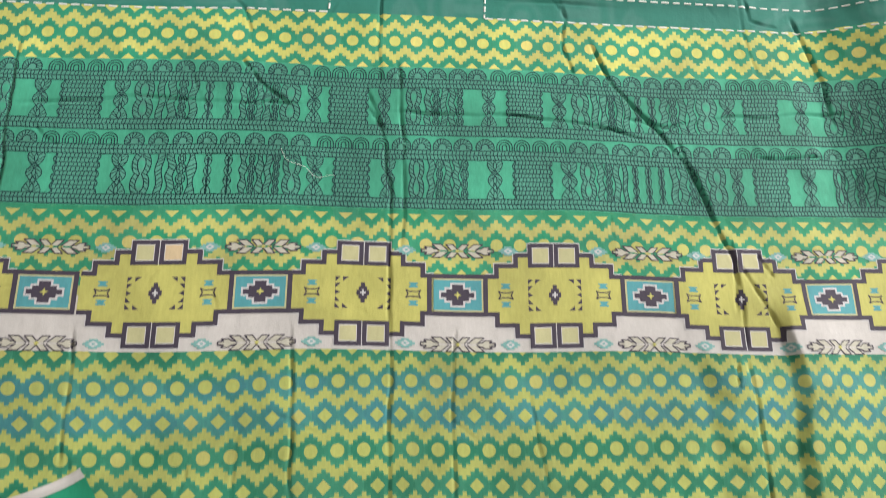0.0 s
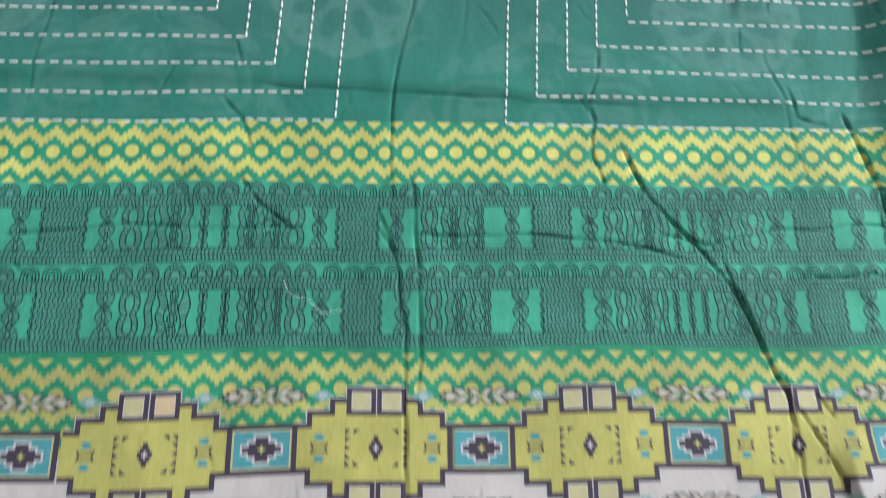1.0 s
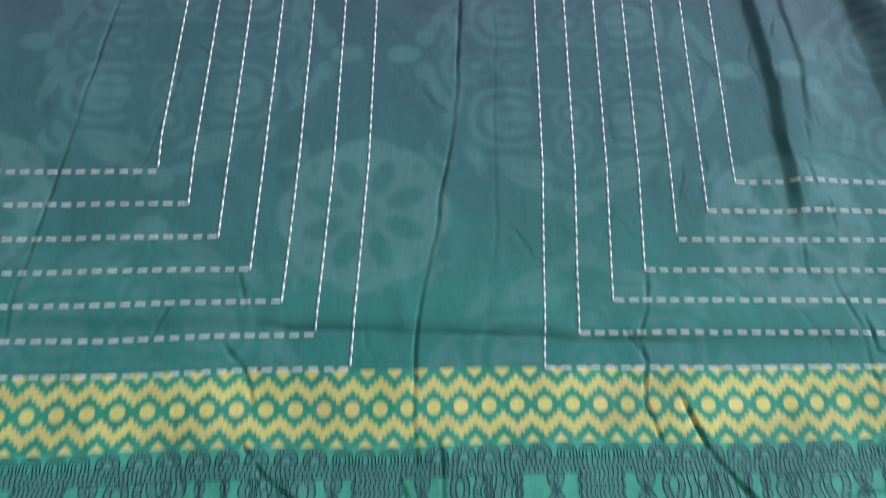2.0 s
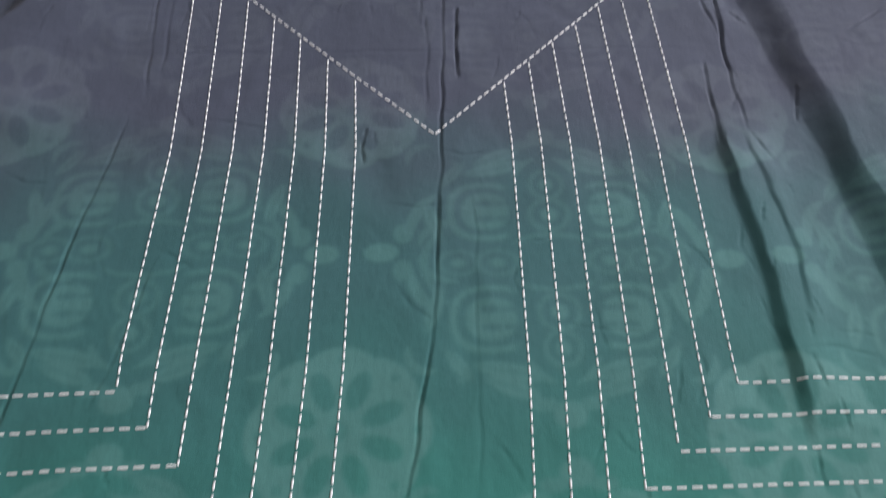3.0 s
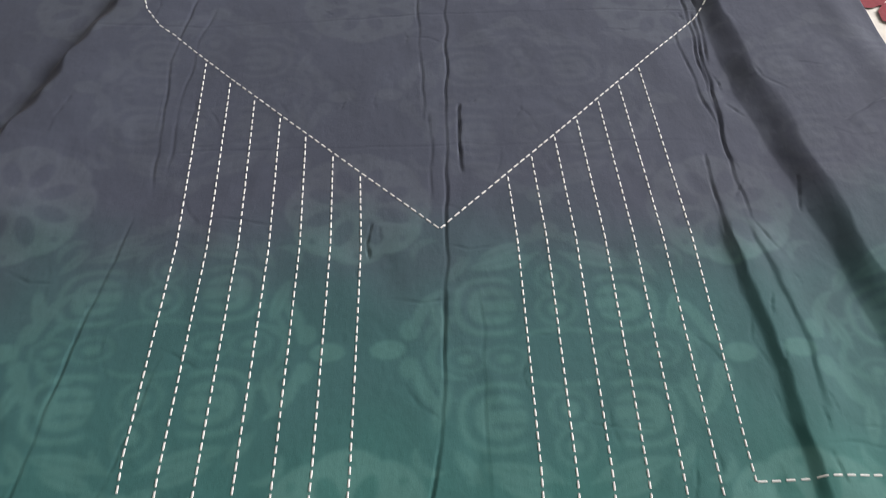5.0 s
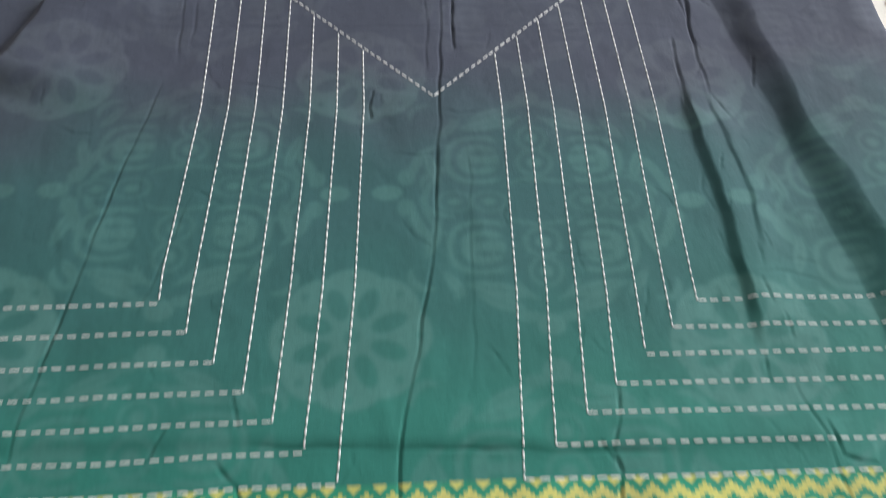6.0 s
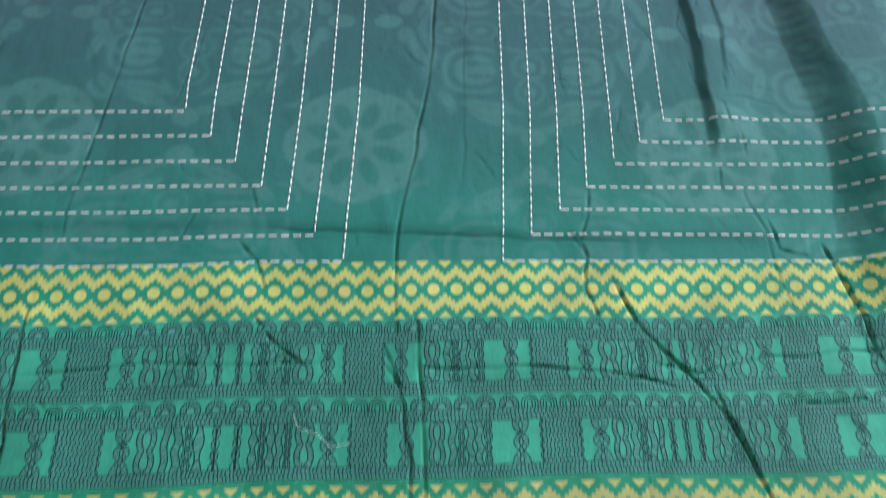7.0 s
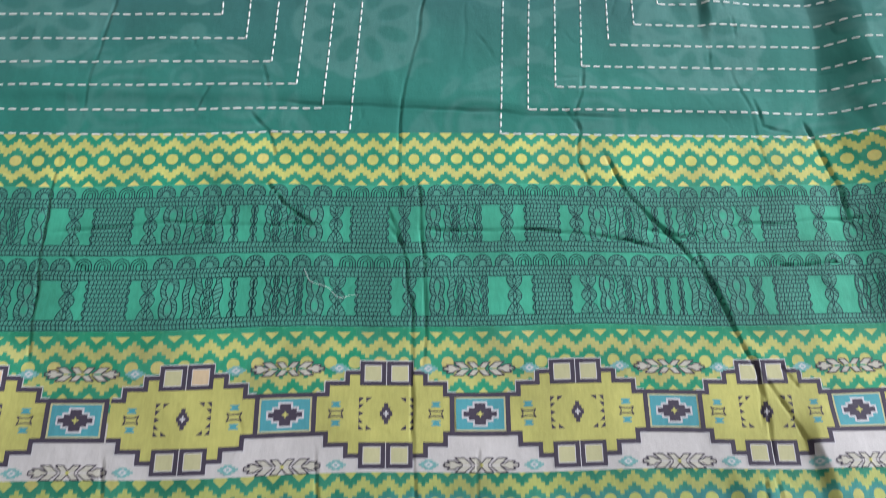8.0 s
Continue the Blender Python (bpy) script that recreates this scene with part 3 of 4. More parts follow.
cloth_panel("body_panel", -0.004, 1.02, [BODY], "plain green cotton fading to slate, with a faint flower print")
BORDER_SLIP = [(-0.03, (-0.363, -0.343, -0.301, -0.106, -0.043, -0.003, 0.126, 0.187, 0.274, 0.295, 0.384, 0.48),
                (0.0009, 0.0025, 0.0026, -0.0029, -0.0027, -0.0002, -0.0021, -0.0006, -0.0032, -0.0026, -0.0076, -0.0185))]
UPPER_SLIP = [(-0.24, (-0.335, -0.247, -0.224, -0.053, -0.029, 0.009, 0.114, 0.158, 0.199), (0.0036, 0.0006, -0.0015, -0.0019, -0.0041, 0.0007, 0.0021, -0.0001, 0.0015))]
SKIRT_SLIP = [
    (-0.3625, (-0.316, -0.139, -0.032, 0.007, 0.177, 0.266, 0.306, 0.348, 0.388, 0.409), (0.004, -0.0025, -0.0036, 0.0003, 0.0008, -0.0027, -0.0003, -0.0004, 0.0032, 0.0026)),
    (-0.3907, (-0.304, -0.17, -0.106, -0.02, -0.001, 0.06, 0.167, 0.278, 0.297, 0.361, 0.378, 0.401), (0.002, -0.0035, -0.0041, -0.0042, -0.0019, 0.0005, -0.0003, -0.0044, -0.0026, -0.0023, 0.0018, 0.0005)),
    (-0.4189, (-0.312, -0.18, -0.094, -0.074, -0.031, 0.009, 0.093, 0.223, 0.289, 0.308, 0.352, 0.391), (0.0003, -0.0044, -0.0054, -0.0042, -0.0047, -0.0015, -0.0005, -0.0022, -0.0053, -0.0029, -0.0035, -0.0001)),
    (-0.4471, (-0.234, -0.168, -0.082, -0.062, -0.019, 0.061, 0.104, 0.257, 0.28, 0.321, 0.364, 0.381, 0.403), (-0.0033, -0.0057, -0.0061, -0.0048, -0.0058, -0.0008, -0.0008, -0.0047, -0.0068, -0.0044, -0.0054, -0.001, -0.0013)),
]
cloth_panel("narrow_border", -0.062, -0.004, [BORDER], "yellow and green stepped zigzag border", None, BORDER_SLIP)
cloth_panel("rope_border", -0.208, -0.062, [ROPE], "green border with dark rope drawing")
cloth_panel("medallion_border", -0.336, -0.208, [UPPER, WHITE], "yellow zigzag and white border behind medallions", -0.290, UPPER_SLIP)
cloth_panel("skirt_panel", -0.62, -0.336, [LOWER], "yellow, green and blue zigzag print", None, SKIRT_SLIP)


# a narrow dark rim along the free edge
rim_v = V0 + STEP * np.arange(0, NV - 2, 4)
ring, quads = [], []
for v in rim_v:
    e = drape(0.5615, v)
    for k in range(6):
        a = k * math.pi / 3
        ring.append((e[0] + 0.0014 * math.cos(a), e[1], e[2] + 0.0009 * math.sin(a)))
for j in range(len(rim_v) - 1):
    for k in range(6):
        a, b = j * 6 + k, j * 6 + (k + 1) % 6
        quads.append((a, b, b + 6, a + 6))
mesh_object("edge_rim", ring, quads, [PLUM], fabric, "narrow dark rim along the free edge")


class Draw:
    """Flat print motifs, cut fine enough to lie on the cloth."""

    def __init__(self, mats):
        self.mats, self.uv, self.up, self.faces, self.index = list(mats), [], [], [], []

    def put(self, pts, up, mat):
        base = len(self.uv)
        self.uv += pts
        self.up += [up] * len(pts)
        self.faces.append(tuple(range(base, base + len(pts))))
        self.index.append(self.mats.index(mat))

    def rect(self, u0, v0, u1, v1, mat, layer=1):
        cut = lambda a, b, o: [a] + [o + STEP * k for k in range(math.ceil((a - o) / STEP + 1e-6), math.ceil((b - o) / STEP - 1e-6))] + [b]
        us, vs = cut(u0, u1, U0), cut(v0, v1, V0)
        base = len(self.uv)
        self.uv += [(a, b) for b in vs for a in us]
        self.up += [0.00010 + 0.00007 * layer] * (len(us) * len(vs))
        w = len(us)
        for j in range(len(vs) - 1):
            for i in range(w - 1):
                k = base + j * w + i
                self.faces.append((k, k + 1, k + w + 1, k + w))
                self.index.append(self.mats.index(mat))

    def frame_rect(self, u0, v0, u1, v1, t, mat, layer=1):
        self.rect(u0, v0, u1, v0 + t, mat, layer)
        self.rect(u0, v1 - t, u1, v1, mat, layer)
        self.rect(u0, v0 + t, u0 + t, v1 - t, mat, layer)
        self.rect(u1 - t, v0 + t, u1, v1 - t, mat, layer)

    def poly(self, pts, mat, layer=1):
        """A small shape, star-shaped about its middle, filled in two rings."""
        cu, cv = sum(p[0] for p in pts) / len(pts), sum(p[1] for p in pts) / len(pts)
        ring = []
        for a, b in zip(pts, pts[1:] + pts[:1]):
            n = max(1, math.ceil(math.hypot(b[0] - a[0], b[1] - a[1]) / STEP))
            ring += [(a[0] + (b[0] - a[0]) * k / n, a[1] + (b[1] - a[1]) * k / n) for k in range(n)]
        mid = [((p[0] + cu) / 2, (p[1] + cv) / 2) for p in ring]
        up = 0.00010 + 0.00007 * layer
        for k in range(len(ring)):
            q = (k + 1) % len(ring)
            self.put([ring[k], ring[q], mid[q], mid[k]], up, mat)
            self.put([mid[k], mid[q], (cu, cv)], up, mat)

    def stroke(self, pts, width, mat, layer=2):
        h = width / 2
        for a, b in zip(pts, pts[1:]):
            ln = math.hypot(b[0] - a[0], b[1] - a[1])
            if ln < 1e-6:
                continue
            n = max(1, math.ceil(ln / STEP))
            du, dv = (b[0] - a[0]) / ln, (b[1] - a[1]) / ln
            nu, nv = -dv * h, du * h
            e = h * 0.5
            for k in range(n):
                s0, s1 = ln * k / n - (e if k == 0 else 0), ln * (k + 1) / n + (e if k == n - 1 else 0)
                p, q = (a[0] + du * s0, a[1] + dv * s0), (a[0] + du * s1, a[1] + dv * s1)
                self.put([(p[0] - nu, p[1] - nv), (q[0] - nu, q[1] - nv), (q[0] + nu, q[1] + nv), (p[0] + nu, p[1] + nv)], 0.00010 + 0.00007 * layer, mat)

    def done(self, name, parent, label=""):
        uv = np.array(self.uv)
        co = drape(uv[:, 0], uv[:, 1], np.array(self.up))
        return mesh_object(name, co.tolist(), self.faces, self.mats, parent, label, self.index)


# ---- medallions, tiles and arrows ----
MID = -0.2865
PL = 0.0040


def medallion(c):
    d = Draw([PLUM, LIME, CREAM, PEACH, TEAL, PALE])
    steps = ((0.0620, 0.0190), (0.0535, 0.0288), (0.0362, 0.0385))
    for k, (a, b) in enumerate(steps):
        inner = steps[k + 1][0] if k + 1 < len(steps) else 0.0
        for s in (-1, 1):
            lo, hi = sorted((c + s * inner, c + s * a))
            edge = PL if k else 0.0
            x0, x1 = (lo + edge, hi) if s < 0 else (lo, hi - edge)
            d.rect(lo if k else lo, MID + b - PL, hi, MID + b, PLUM, 2)
            d.rect(lo, MID - b, hi, MID - b + PL, PLUM, 2)
            d.rect(x0 if k else lo, MID - b + PL, x1 if k else hi, MID + b - PL, LIME, 1)
            if k:
                e0, e1 = (lo, lo + PL) if s < 0 else (hi - PL, hi)
                top = steps[k - 1][1] - PL
                d.rect(e0, MID + top, e1, MID + b - PL, PLUM, 2)
                d.rect(e0, MID - b + PL, e1, MID - top, PLUM, 2)
                d.rect(e0, MID - top, e1, MID + top, LIME, 1)
    for s in (-1, 1):
        for t in (-1, 1):
            u0, u1 = sorted((c + s * 0.0004, c + s * 0.0232))
            v0, v1 = sorted((MID + t * 0.0250, MID + t * 0.0472))
            d.frame_rect(u0, v0, u1, v1, 0.0037, PLUM, 3)
            d.frame_rect(u0 + 0.0037, v0 + 0.0037, u1 - 0.0037, v1 - 0.0037, 0.0007, PALE, 3)
            d.rect(u0 + 0.0044, v0 + 0.0044, u1 - 0.0044, v1 - 0.0044, PEACH if s > 0 and t > 0 and c < -0.15 else CREAM, 3)
    for t in (-1, 1):
        d.stroke([(c, MID + t * 0.0255), (c, MID + t * 0.0468)], 0.0007, PALE, 4)
    edge = [(0.0610, 0.0195), (0.0540, 0.0195), (0.0540, 0.0293), (0.0367, 0.0293), (0.0367, 0.0390), (0.0236, 0.0390), (0.0236, 0.0477), (0.0, 0.0477)]
    for s in (-1, 1):
        for t in (-1, 1):
            d.stroke([(c + s * a, MID + t * b) for a, b in edge], 0.0008, PALE, 1)
    # eye, with its toothed corners
    for a, b in ((0.0018, 0.0092), (0.0036, 0.0056), (0.0054, 0.0024)):
        d.rect(c - a, MID - b, c + a, MID + b, PLUM, 2 + (a > 0.002) + (a > 0.004))
    d.rect(c - 0.0007, MID - 0.0028, c + 0.0007, MID + 0.0028, PALE, 5)
    d.rect(c - 0.0024, MID - 0.0007, c + 0.0024, MID + 0.0007, PALE, 6)
    for s in (-1, 1):
        for k in range(5):
            y = MID + 0.0118 - k * 0.0059
            x = c + s * 0.0238
            mid = 0.0 if k == 2 else (0.0024 if k < 2 else -0.0024)
            d.poly([(x, y + 0.0024), (x, y - 0.0024), (x - s * 0.0044, y + mid)], PLUM, 2)
        for t in (-1, 1):
            x, y = c + s * 0.0152, MID + t * 0.0142
            d.poly([(x + s * 0.0022, y), (x - s * 0.0030, y), (x + s * 0.0022, y - t * 0.0042)], PLUM, 2)
        # hourglass and the small teal pair
        x = c + s * 0.0435
        pts = [(-0.0064, 0.0036), (-0.0032, 0.0022), (0.0032, 0.0022), (0.0064, 0.0036), (0.0046, 0.0), (0.0064, -0.0036), (0.0032, -0.0022), (-0.0032, -0.0022), (-0.0064, -0.0036), (-0.0046, 0.0), (-0.0064, 0.0036)]
        d.stroke([(x + a, MID + b) for a, b in pts], 0.0010, PLUM, 3)
        for t in (-1, 1):
            y = MID + t * 0.0082
            for a, b, q in ((0.0040, 0.0024, 0.0010), (0.0026, 0.0010, -0.0008), (0.0040, -0.0008, -0.0024)):
                d.rect(x - a, y + q, x + a, y + b, TEAL, 2)
    return d.done("medallion", fabric, "lime medallion with dark plum stepped outline")


def tile_motif(c):
    d = Draw([PLUM, LIME, TEAL, PALE, CREAM])
    for s in (-1, 1):
        u0, u1 = sorted((c + s * 0.0226, c + s * 0.0266))
        d.rect(u0, MID - 0.0150, u1, MID + 0.0150, PLUM, 3)
        v0, v1 = sorted((MID + s * 0.0150, MID + s * 0.0190))
        d.rect(c - 0.0266, v0, c + 0.0266, v1, PLUM, 3)
    d.rect(c - 0.0226, MID - 0.0150, c + 0.0226, MID + 0.0150, CREAM, 1)
    d.rect(c - 0.0210, MID - 0.0136, c + 0.0210, MID + 0.0136, TEAL, 2)
    for g, mat, up in ((0.0017, PALE, 3), (0.0, PLUM, 5)):
        for k, (a, b) in enumerate(((0.0145, 0.0022), (0.0098, 0.0052), (0.0048, 0.0094))):
            d.rect(c - a - g, MID - b - g, c + a + g, MID + b + g, mat, up + k * 0.4)
    d.poly([(c + r * math.cos(k * math.pi / 4), MID + r * math.sin(k * math.pi / 4)) for k in range(8) for r in [0.0036 if k % 2 == 0 else 0.0014]], LIME, 7)
    return d.done("tile_motif", fabric, "teal square with a dark stepped cross")


def arrow_motif(c, v):
    """Two feathered arrows, back to back: slanting vanes drawn in outline, and a barbed tip on each hand."""
    d = Draw([PLUM, GREY, LIME])
    tip = [(0.0162, 0.0008), (0.0185, 0.0017), (0.0205, 0.0017), (0.0233, 0.0036), (0.0292, 0.0036), (0.0270, 0.0015), (0.0318, 0.0015), (0.0320, 0.0)]
    for s in (-1, 1):
        for t in (-1, 1):
            d.poly([(c + s * a, v + t * b) for a, b in ((0.0165, 0.0), (0.0200, 0.0015), (0.0235, 0.0034), (0.0286, 0.0034), (0.0268, 0.0013), (0.0316, 0.0))], GREY, 2)
            d.stroke([(c + s * a, v + t * b) for a, b in tip], 0.0010, PLUM, 3)
    d.poly([(c - 0.0024, v), (c, v - 0.0016), (c + 0.0024, v), (c, v + 0.0016)], LIME, 4)
    arrow = d.done("arrow_motif", fabric, "dark outlined arrow pair")
    for s in (-1, 1):
        for t in (-1, 1):
            for vane in (((-0.0002, 0.0014), (0.0040, 0.0061), (0.0102, 0.0061), (0.0056, 0.0008)), ((0.0082, 0.0008), (0.0146, 0.0061), (0.0226, 0.0061), (0.0164, 0.0008))):
                q = Draw([PLUM, GREY])
                line = [(c + s * a, v + t * b) for a, b in vane]
                q.poly(line, GREY, 2)
                q.stroke(line, 0.0010, PLUM, 3)
                q.done("vane", arrow)
    for s in (-1, 1):
        x = c + s * 0.0452
        q = Draw([DUSTY, PALE, CREAM])
        for a, b, m, up in ((0.0085, 0.0010, DUSTY, 2), (0.0062, 0.0026, DUSTY, 3), (0.0034, 0.0042, DUSTY, 4)):
            q.rect(x - a, v - b, x + a, v + b, m, up - 0.5)
        q.poly([(x - 0.0040, v), (x, v - 0.0028), (x + 0.0040, v), (x, v + 0.0028)], PALE, 5)
        q.rect(x - 0.0012, v - 0.0009, x + 0.0012, v + 0.0009, DUSTY, 6)
        q.done("small_diamond", fabric, "small dusty teal diamond")


TILES = (-0.470, -0.299, -0.122, 0.047, 0.219, 0.386)
for c in (-0.3845, -0.209, -0.035, 0.133, 0.302, 0.472):
    medallion(c)
for c in TILES:
    tile_motif(c)
    arrow_motif(c, MID + 0.0405)
    arrow_motif(c, MID - 0.0440)

# ---- the rope drawing ----
LINE = 0.00090
rnd = random.Random(7)


def wavy(u, v0, v1, amp, waves, phase=0.0, n=14):
    return [(u + amp * math.sin(phase + 2 * math.pi * waves * k / n), v0 + (v1 - v0) * k / n) for k in range(n + 1)]


def shape(d, left, right, mat, layer=0):
    """The strip between two lines that run side by side."""
    for (a, b, e, f) in zip(left, left[1:], right, right[1:]):
        n = max(1, math.ceil((e[0] - a[0]) / STEP))
        for k in range(n):
            p, q = k / n, (k + 1) / n
            d.put([(a[0] + (e[0] - a[0]) * p, a[1]), (a[0] + (e[0] - a[0]) * q, a[1]), (b[0] + (f[0] - b[0]) * q, b[1]), (b[0] + (f[0] - b[0]) * p, b[1])], 0.00010 + 0.00007 * layer, mat)


def strand(d, left, right, gap=0.0044, slant=0.35, pen=1.0):
    """A rope between two lines: its outline and the turns across it."""
    d.stroke(left, LINE * pen, INK)
    d.stroke(right, LINE * pen, INK)
    total = abs(left[-1][1] - left[0][1])
    n = max(2, round(total / gap))
    at = lambda line, t: (np.interp(t, np.linspace(0, 1, len(line)), [p[0] for p in line]), np.interp(t, np.linspace(0, 1, len(line)), [p[1] for p in line]))
    for k in range(n):
        t = (k + rnd.uniform(0.2, 0.8)) / n
        d.stroke([at(left, max(0, t - slant / n)), at(right, min(1, t + slant / n))], LINE * 0.9 * pen, INK)


def col_knit(d, u0, u1, v0, v1):
    n = 9
    edge = lambda u, s: [(u - s * 0.0014 + s * (0.0026 * abs(math.sin(math.pi * n * k / 36 * 0.5 + s)) - 0.0006), v0 + (v1 - v0) * k / 36) for k in range(37)]
    shape(d, edge(u0, -1), edge(u1, 1), TINT)
    d.stroke(edge(u0, -1), LINE, INK)
    d.stroke(edge(u1, 1), LINE, INK)
    for r in range(n):
        a, b = v0 + (v1 - v0) * r / n, v0 + (v1 - v0) * (r + 1) / n
        d.stroke([(u0, a), ((u0 + u1) / 2, a + rnd.uniform(-0.0004, 0.0004)), (u1, a)], LINE, INK)
        m = max(3, round((u1 - u0) / 0.0034))
        for k in range(m):
            x = u0 + (u1 - u0) * (k + (0.3 if r % 2 else 0.6) + rnd.uniform(-0.1, 0.1)) / m
            d.stroke([(x, a), (x + 0.0006, b)], LINE * 0.9, INK)


def col_twist(d, u0, u1, v0, v1, turns=2.7, gap=0.0040, pen=0.85):
    c, w = (u0 + u1) / 2, (u1 - u0) / 2
    n = 24
    spread = lambda k: 1 + 0.45 * max(0, abs(2 * k / n - 1) - 0.72) / 0.28
    lines = [[(c + w * spread(k) * (0.62 * math.sin(ph + 2 * math.pi * turns / 2 * k / n) + off), v0 + (v1 - v0) * k / n) for k in range(n + 1)] for ph in (0.6, 0.6 + math.pi) for off in (-0.38, 0.38)]
    low = [(min(q[k][0] for q in lines), lines[0][k][1]) for k in range(n + 1)]
    high = [(max(q[k][0] for q in lines), lines[0][k][1]) for k in range(n + 1)]
    shape(d, low, high, TINT)
    strand(d, lines[0], lines[1], gap, 0.7, pen)
    strand(d, lines[2], lines[3], gap, -0.7, pen)


def col_eight(d, u0, u1, v0, v1):
    c, w, h = (u0 + u1) / 2, (u1 - u0) / 2, (v1 - v0)
    n = 26
    width = lambda k: 0.62 + 0.36 * abs(math.sin(2 * math.pi * k / n)) ** 0.7
    lo = [(c - w * width(k), v0 + h * k / n) for k in range(n + 1)]
    hi = [(c + w * width(k), v0 + h * k / n) for k in range(n + 1)]
    shape(d, lo, hi, TINT)
    for s, line in ((-1, lo), (1, hi)):
        inner = [(c + s * w * (0.10 + 0.34 * abs(math.sin(2 * math.pi * k / n))) if 2 < k < n - 2 else c + s * w * 0.1, v0 + h * k / n) for k in range(n + 1)]
        strand(d, line, inner, 0.0044, 0.4 * s)
    for m in (0.26, 0.74):
        d.poly([(c + w * 0.32 * math.cos(q * math.pi / 4), v0 + h * m + h * 0.11 * math.sin(q * math.pi / 4)) for q in range(8)], ROPE, 1)


def col_cluster(d, u0, u1, v0, v1):
    """Strands side by side that part and cross, and chains of loops, with the ground showing between them."""
    m = max(2, round((u1 - u0) / 0.0080))
    full = (u1 - u0) / m
    for k in range(m):
        c, ph = u0 + full * (k + 0.5), rnd.uniform(0, 6.3)
        if k % 3 == 1:
            n = rnd.choice((4, 5))
            h = (v1 - v0) / n
            for q in range(n):
                y, rx = v0 + h * (q + 0.5), full * rnd.uniform(0.36, 0.46)
                loop = lambda r: [(c + r * rx * math.cos(g * math.pi / 6), y + r * h * 0.54 * math.sin(g * math.pi / 6)) for g in range(13)]
                d.poly(loop(1.0)[:-1], TINT, 0)
                d.stroke(loop(1.0), LINE, INK)
                d.stroke(loop(0.45), LINE * 0.9, INK)
                for g in range(0, 12, 2):
                    d.stroke([loop(1.0)[g], loop(0.45)[(g + 1) % 12]], LINE * 0.8, INK)
            continue
        waves, slip = rnd.choice((1.5, 2.0, 2.5)), rnd.choice((0, 0, 2.6))
        left, right = wavy(c - full * 0.36, v0, v1, full * 0.15, waves, ph), wavy(c + full * 0.36, v0, v1, full * 0.15, waves, ph + slip)
        shape(d, left, right, TINT)
        strand(d, left, right, 0.0042, rnd.choice((-0.45, 0.45)))


def col_braid(d, u0, u1, v0, v1):
    col_twist(d, u0 + 0.0004, u1 - 0.0004, v0, v1, 4.0, 0.0070, 0.75)


def col_single(d, u0, u1, v0, v1):
    c, w = (u0 + u1) / 2, (u1 - u0) / 2
    ph = rnd.uniform(0, 6.3)
    left, right = wavy(c - w * 0.8, v0, v1, w * 0.3, 1.5, ph), wavy(c + w * 0.8, v0, v1, w * 0.3, 1.5, ph)
    shape(d, left, right, TINT)
    strand(d, left, right, 0.0042, 0.5)


# K knitted block, T flared twist, E figure of eight, C cluster of strands, B braid, S single strand
KIND = {"K": col_knit, "T": col_twist, "E": col_eight, "C": col_cluster, "B": col_braid, "S": col_single}
ROW_ONE = "C -.560 -.372 E -.368 -.3515 T -.3346 -.3218 K -.3115 -.2748 T -.2648 -.2523 E -.2473 -.2297 S -.2267 -.2196 C -.2181 -.1903 B -.1847 -.1766 B -.1664 -.1592 C -.1531 -.1171 E -.1165 -.0979 T -.0917 -.0797 K -.0719 -.0363 " \
          "T -.0263 -.0157 E -.0009 .0134 C .0160 .0534 T .0711 .0829 K .0942 .1278 T .1376 .1507 E .1562 .1732 S .1754 .1825 C .1836 .2129 B .2168 .2240 B .2296 .2379 C .2412 .2771 E .2775 .2985 T .3024 .3165 K .3251 .3592 T .3764 .3897 E .4052 .4226 C .4226 .4633 T .4820 .4940 K .5050 .5380"
ROW_TWO = "C -.560 -.372 E -.368 -.350 T -.3295 -.3162 K -.3076 -.2692 T -.2586 -.2456 E -.2412 -.2247 S -.2208 -.2139 C -.2120 -.1855 B -.1796 -.1722 B -.1619 -.1544 C -.1485 -.1121 E -.1101 -.0936 T -.0886 -.0749 K -.0648 -.0328 " \
          "T -.0216 -.0099 E .0030 .0168 C .0194 .0577 T .0754 .0884 K .0989 .1347 T .1442 .1580 E .1612 .1755 C .1766 .1996 S .2012 .2060 B .2103 .2168 B .2227 .2292 B .2351 .2416 S .2470 .2546 C .2546 .2823 E .2823 .2998 T .3052 .3162 K .3272 .3604 T .3754 .3882 E .4067 .4173 C .4173 .4528 T .4720 .4840 K .4950 .5300"


def arch_places(knits):
    """Four plain arches over each knitted block, ribbed ones spaced evenly between."""
    out = []
    ends = [-0.55] + [c + s * 0.0251 for c in knits for s in (-1, 1)] + [0.53]
    for c in knits:
        out += [(c + k * 0.0167, True) for k in (-1.5, -0.5, 0.5, 1.5)]
    for a, b in zip(ends[::2], ends[1::2]):
        n = max(1, round((b - a) / 0.0205) - 1)
        out += [(a + (b - a) * (k + 1) / (n + 1), False) for k in range(n)]
    return out


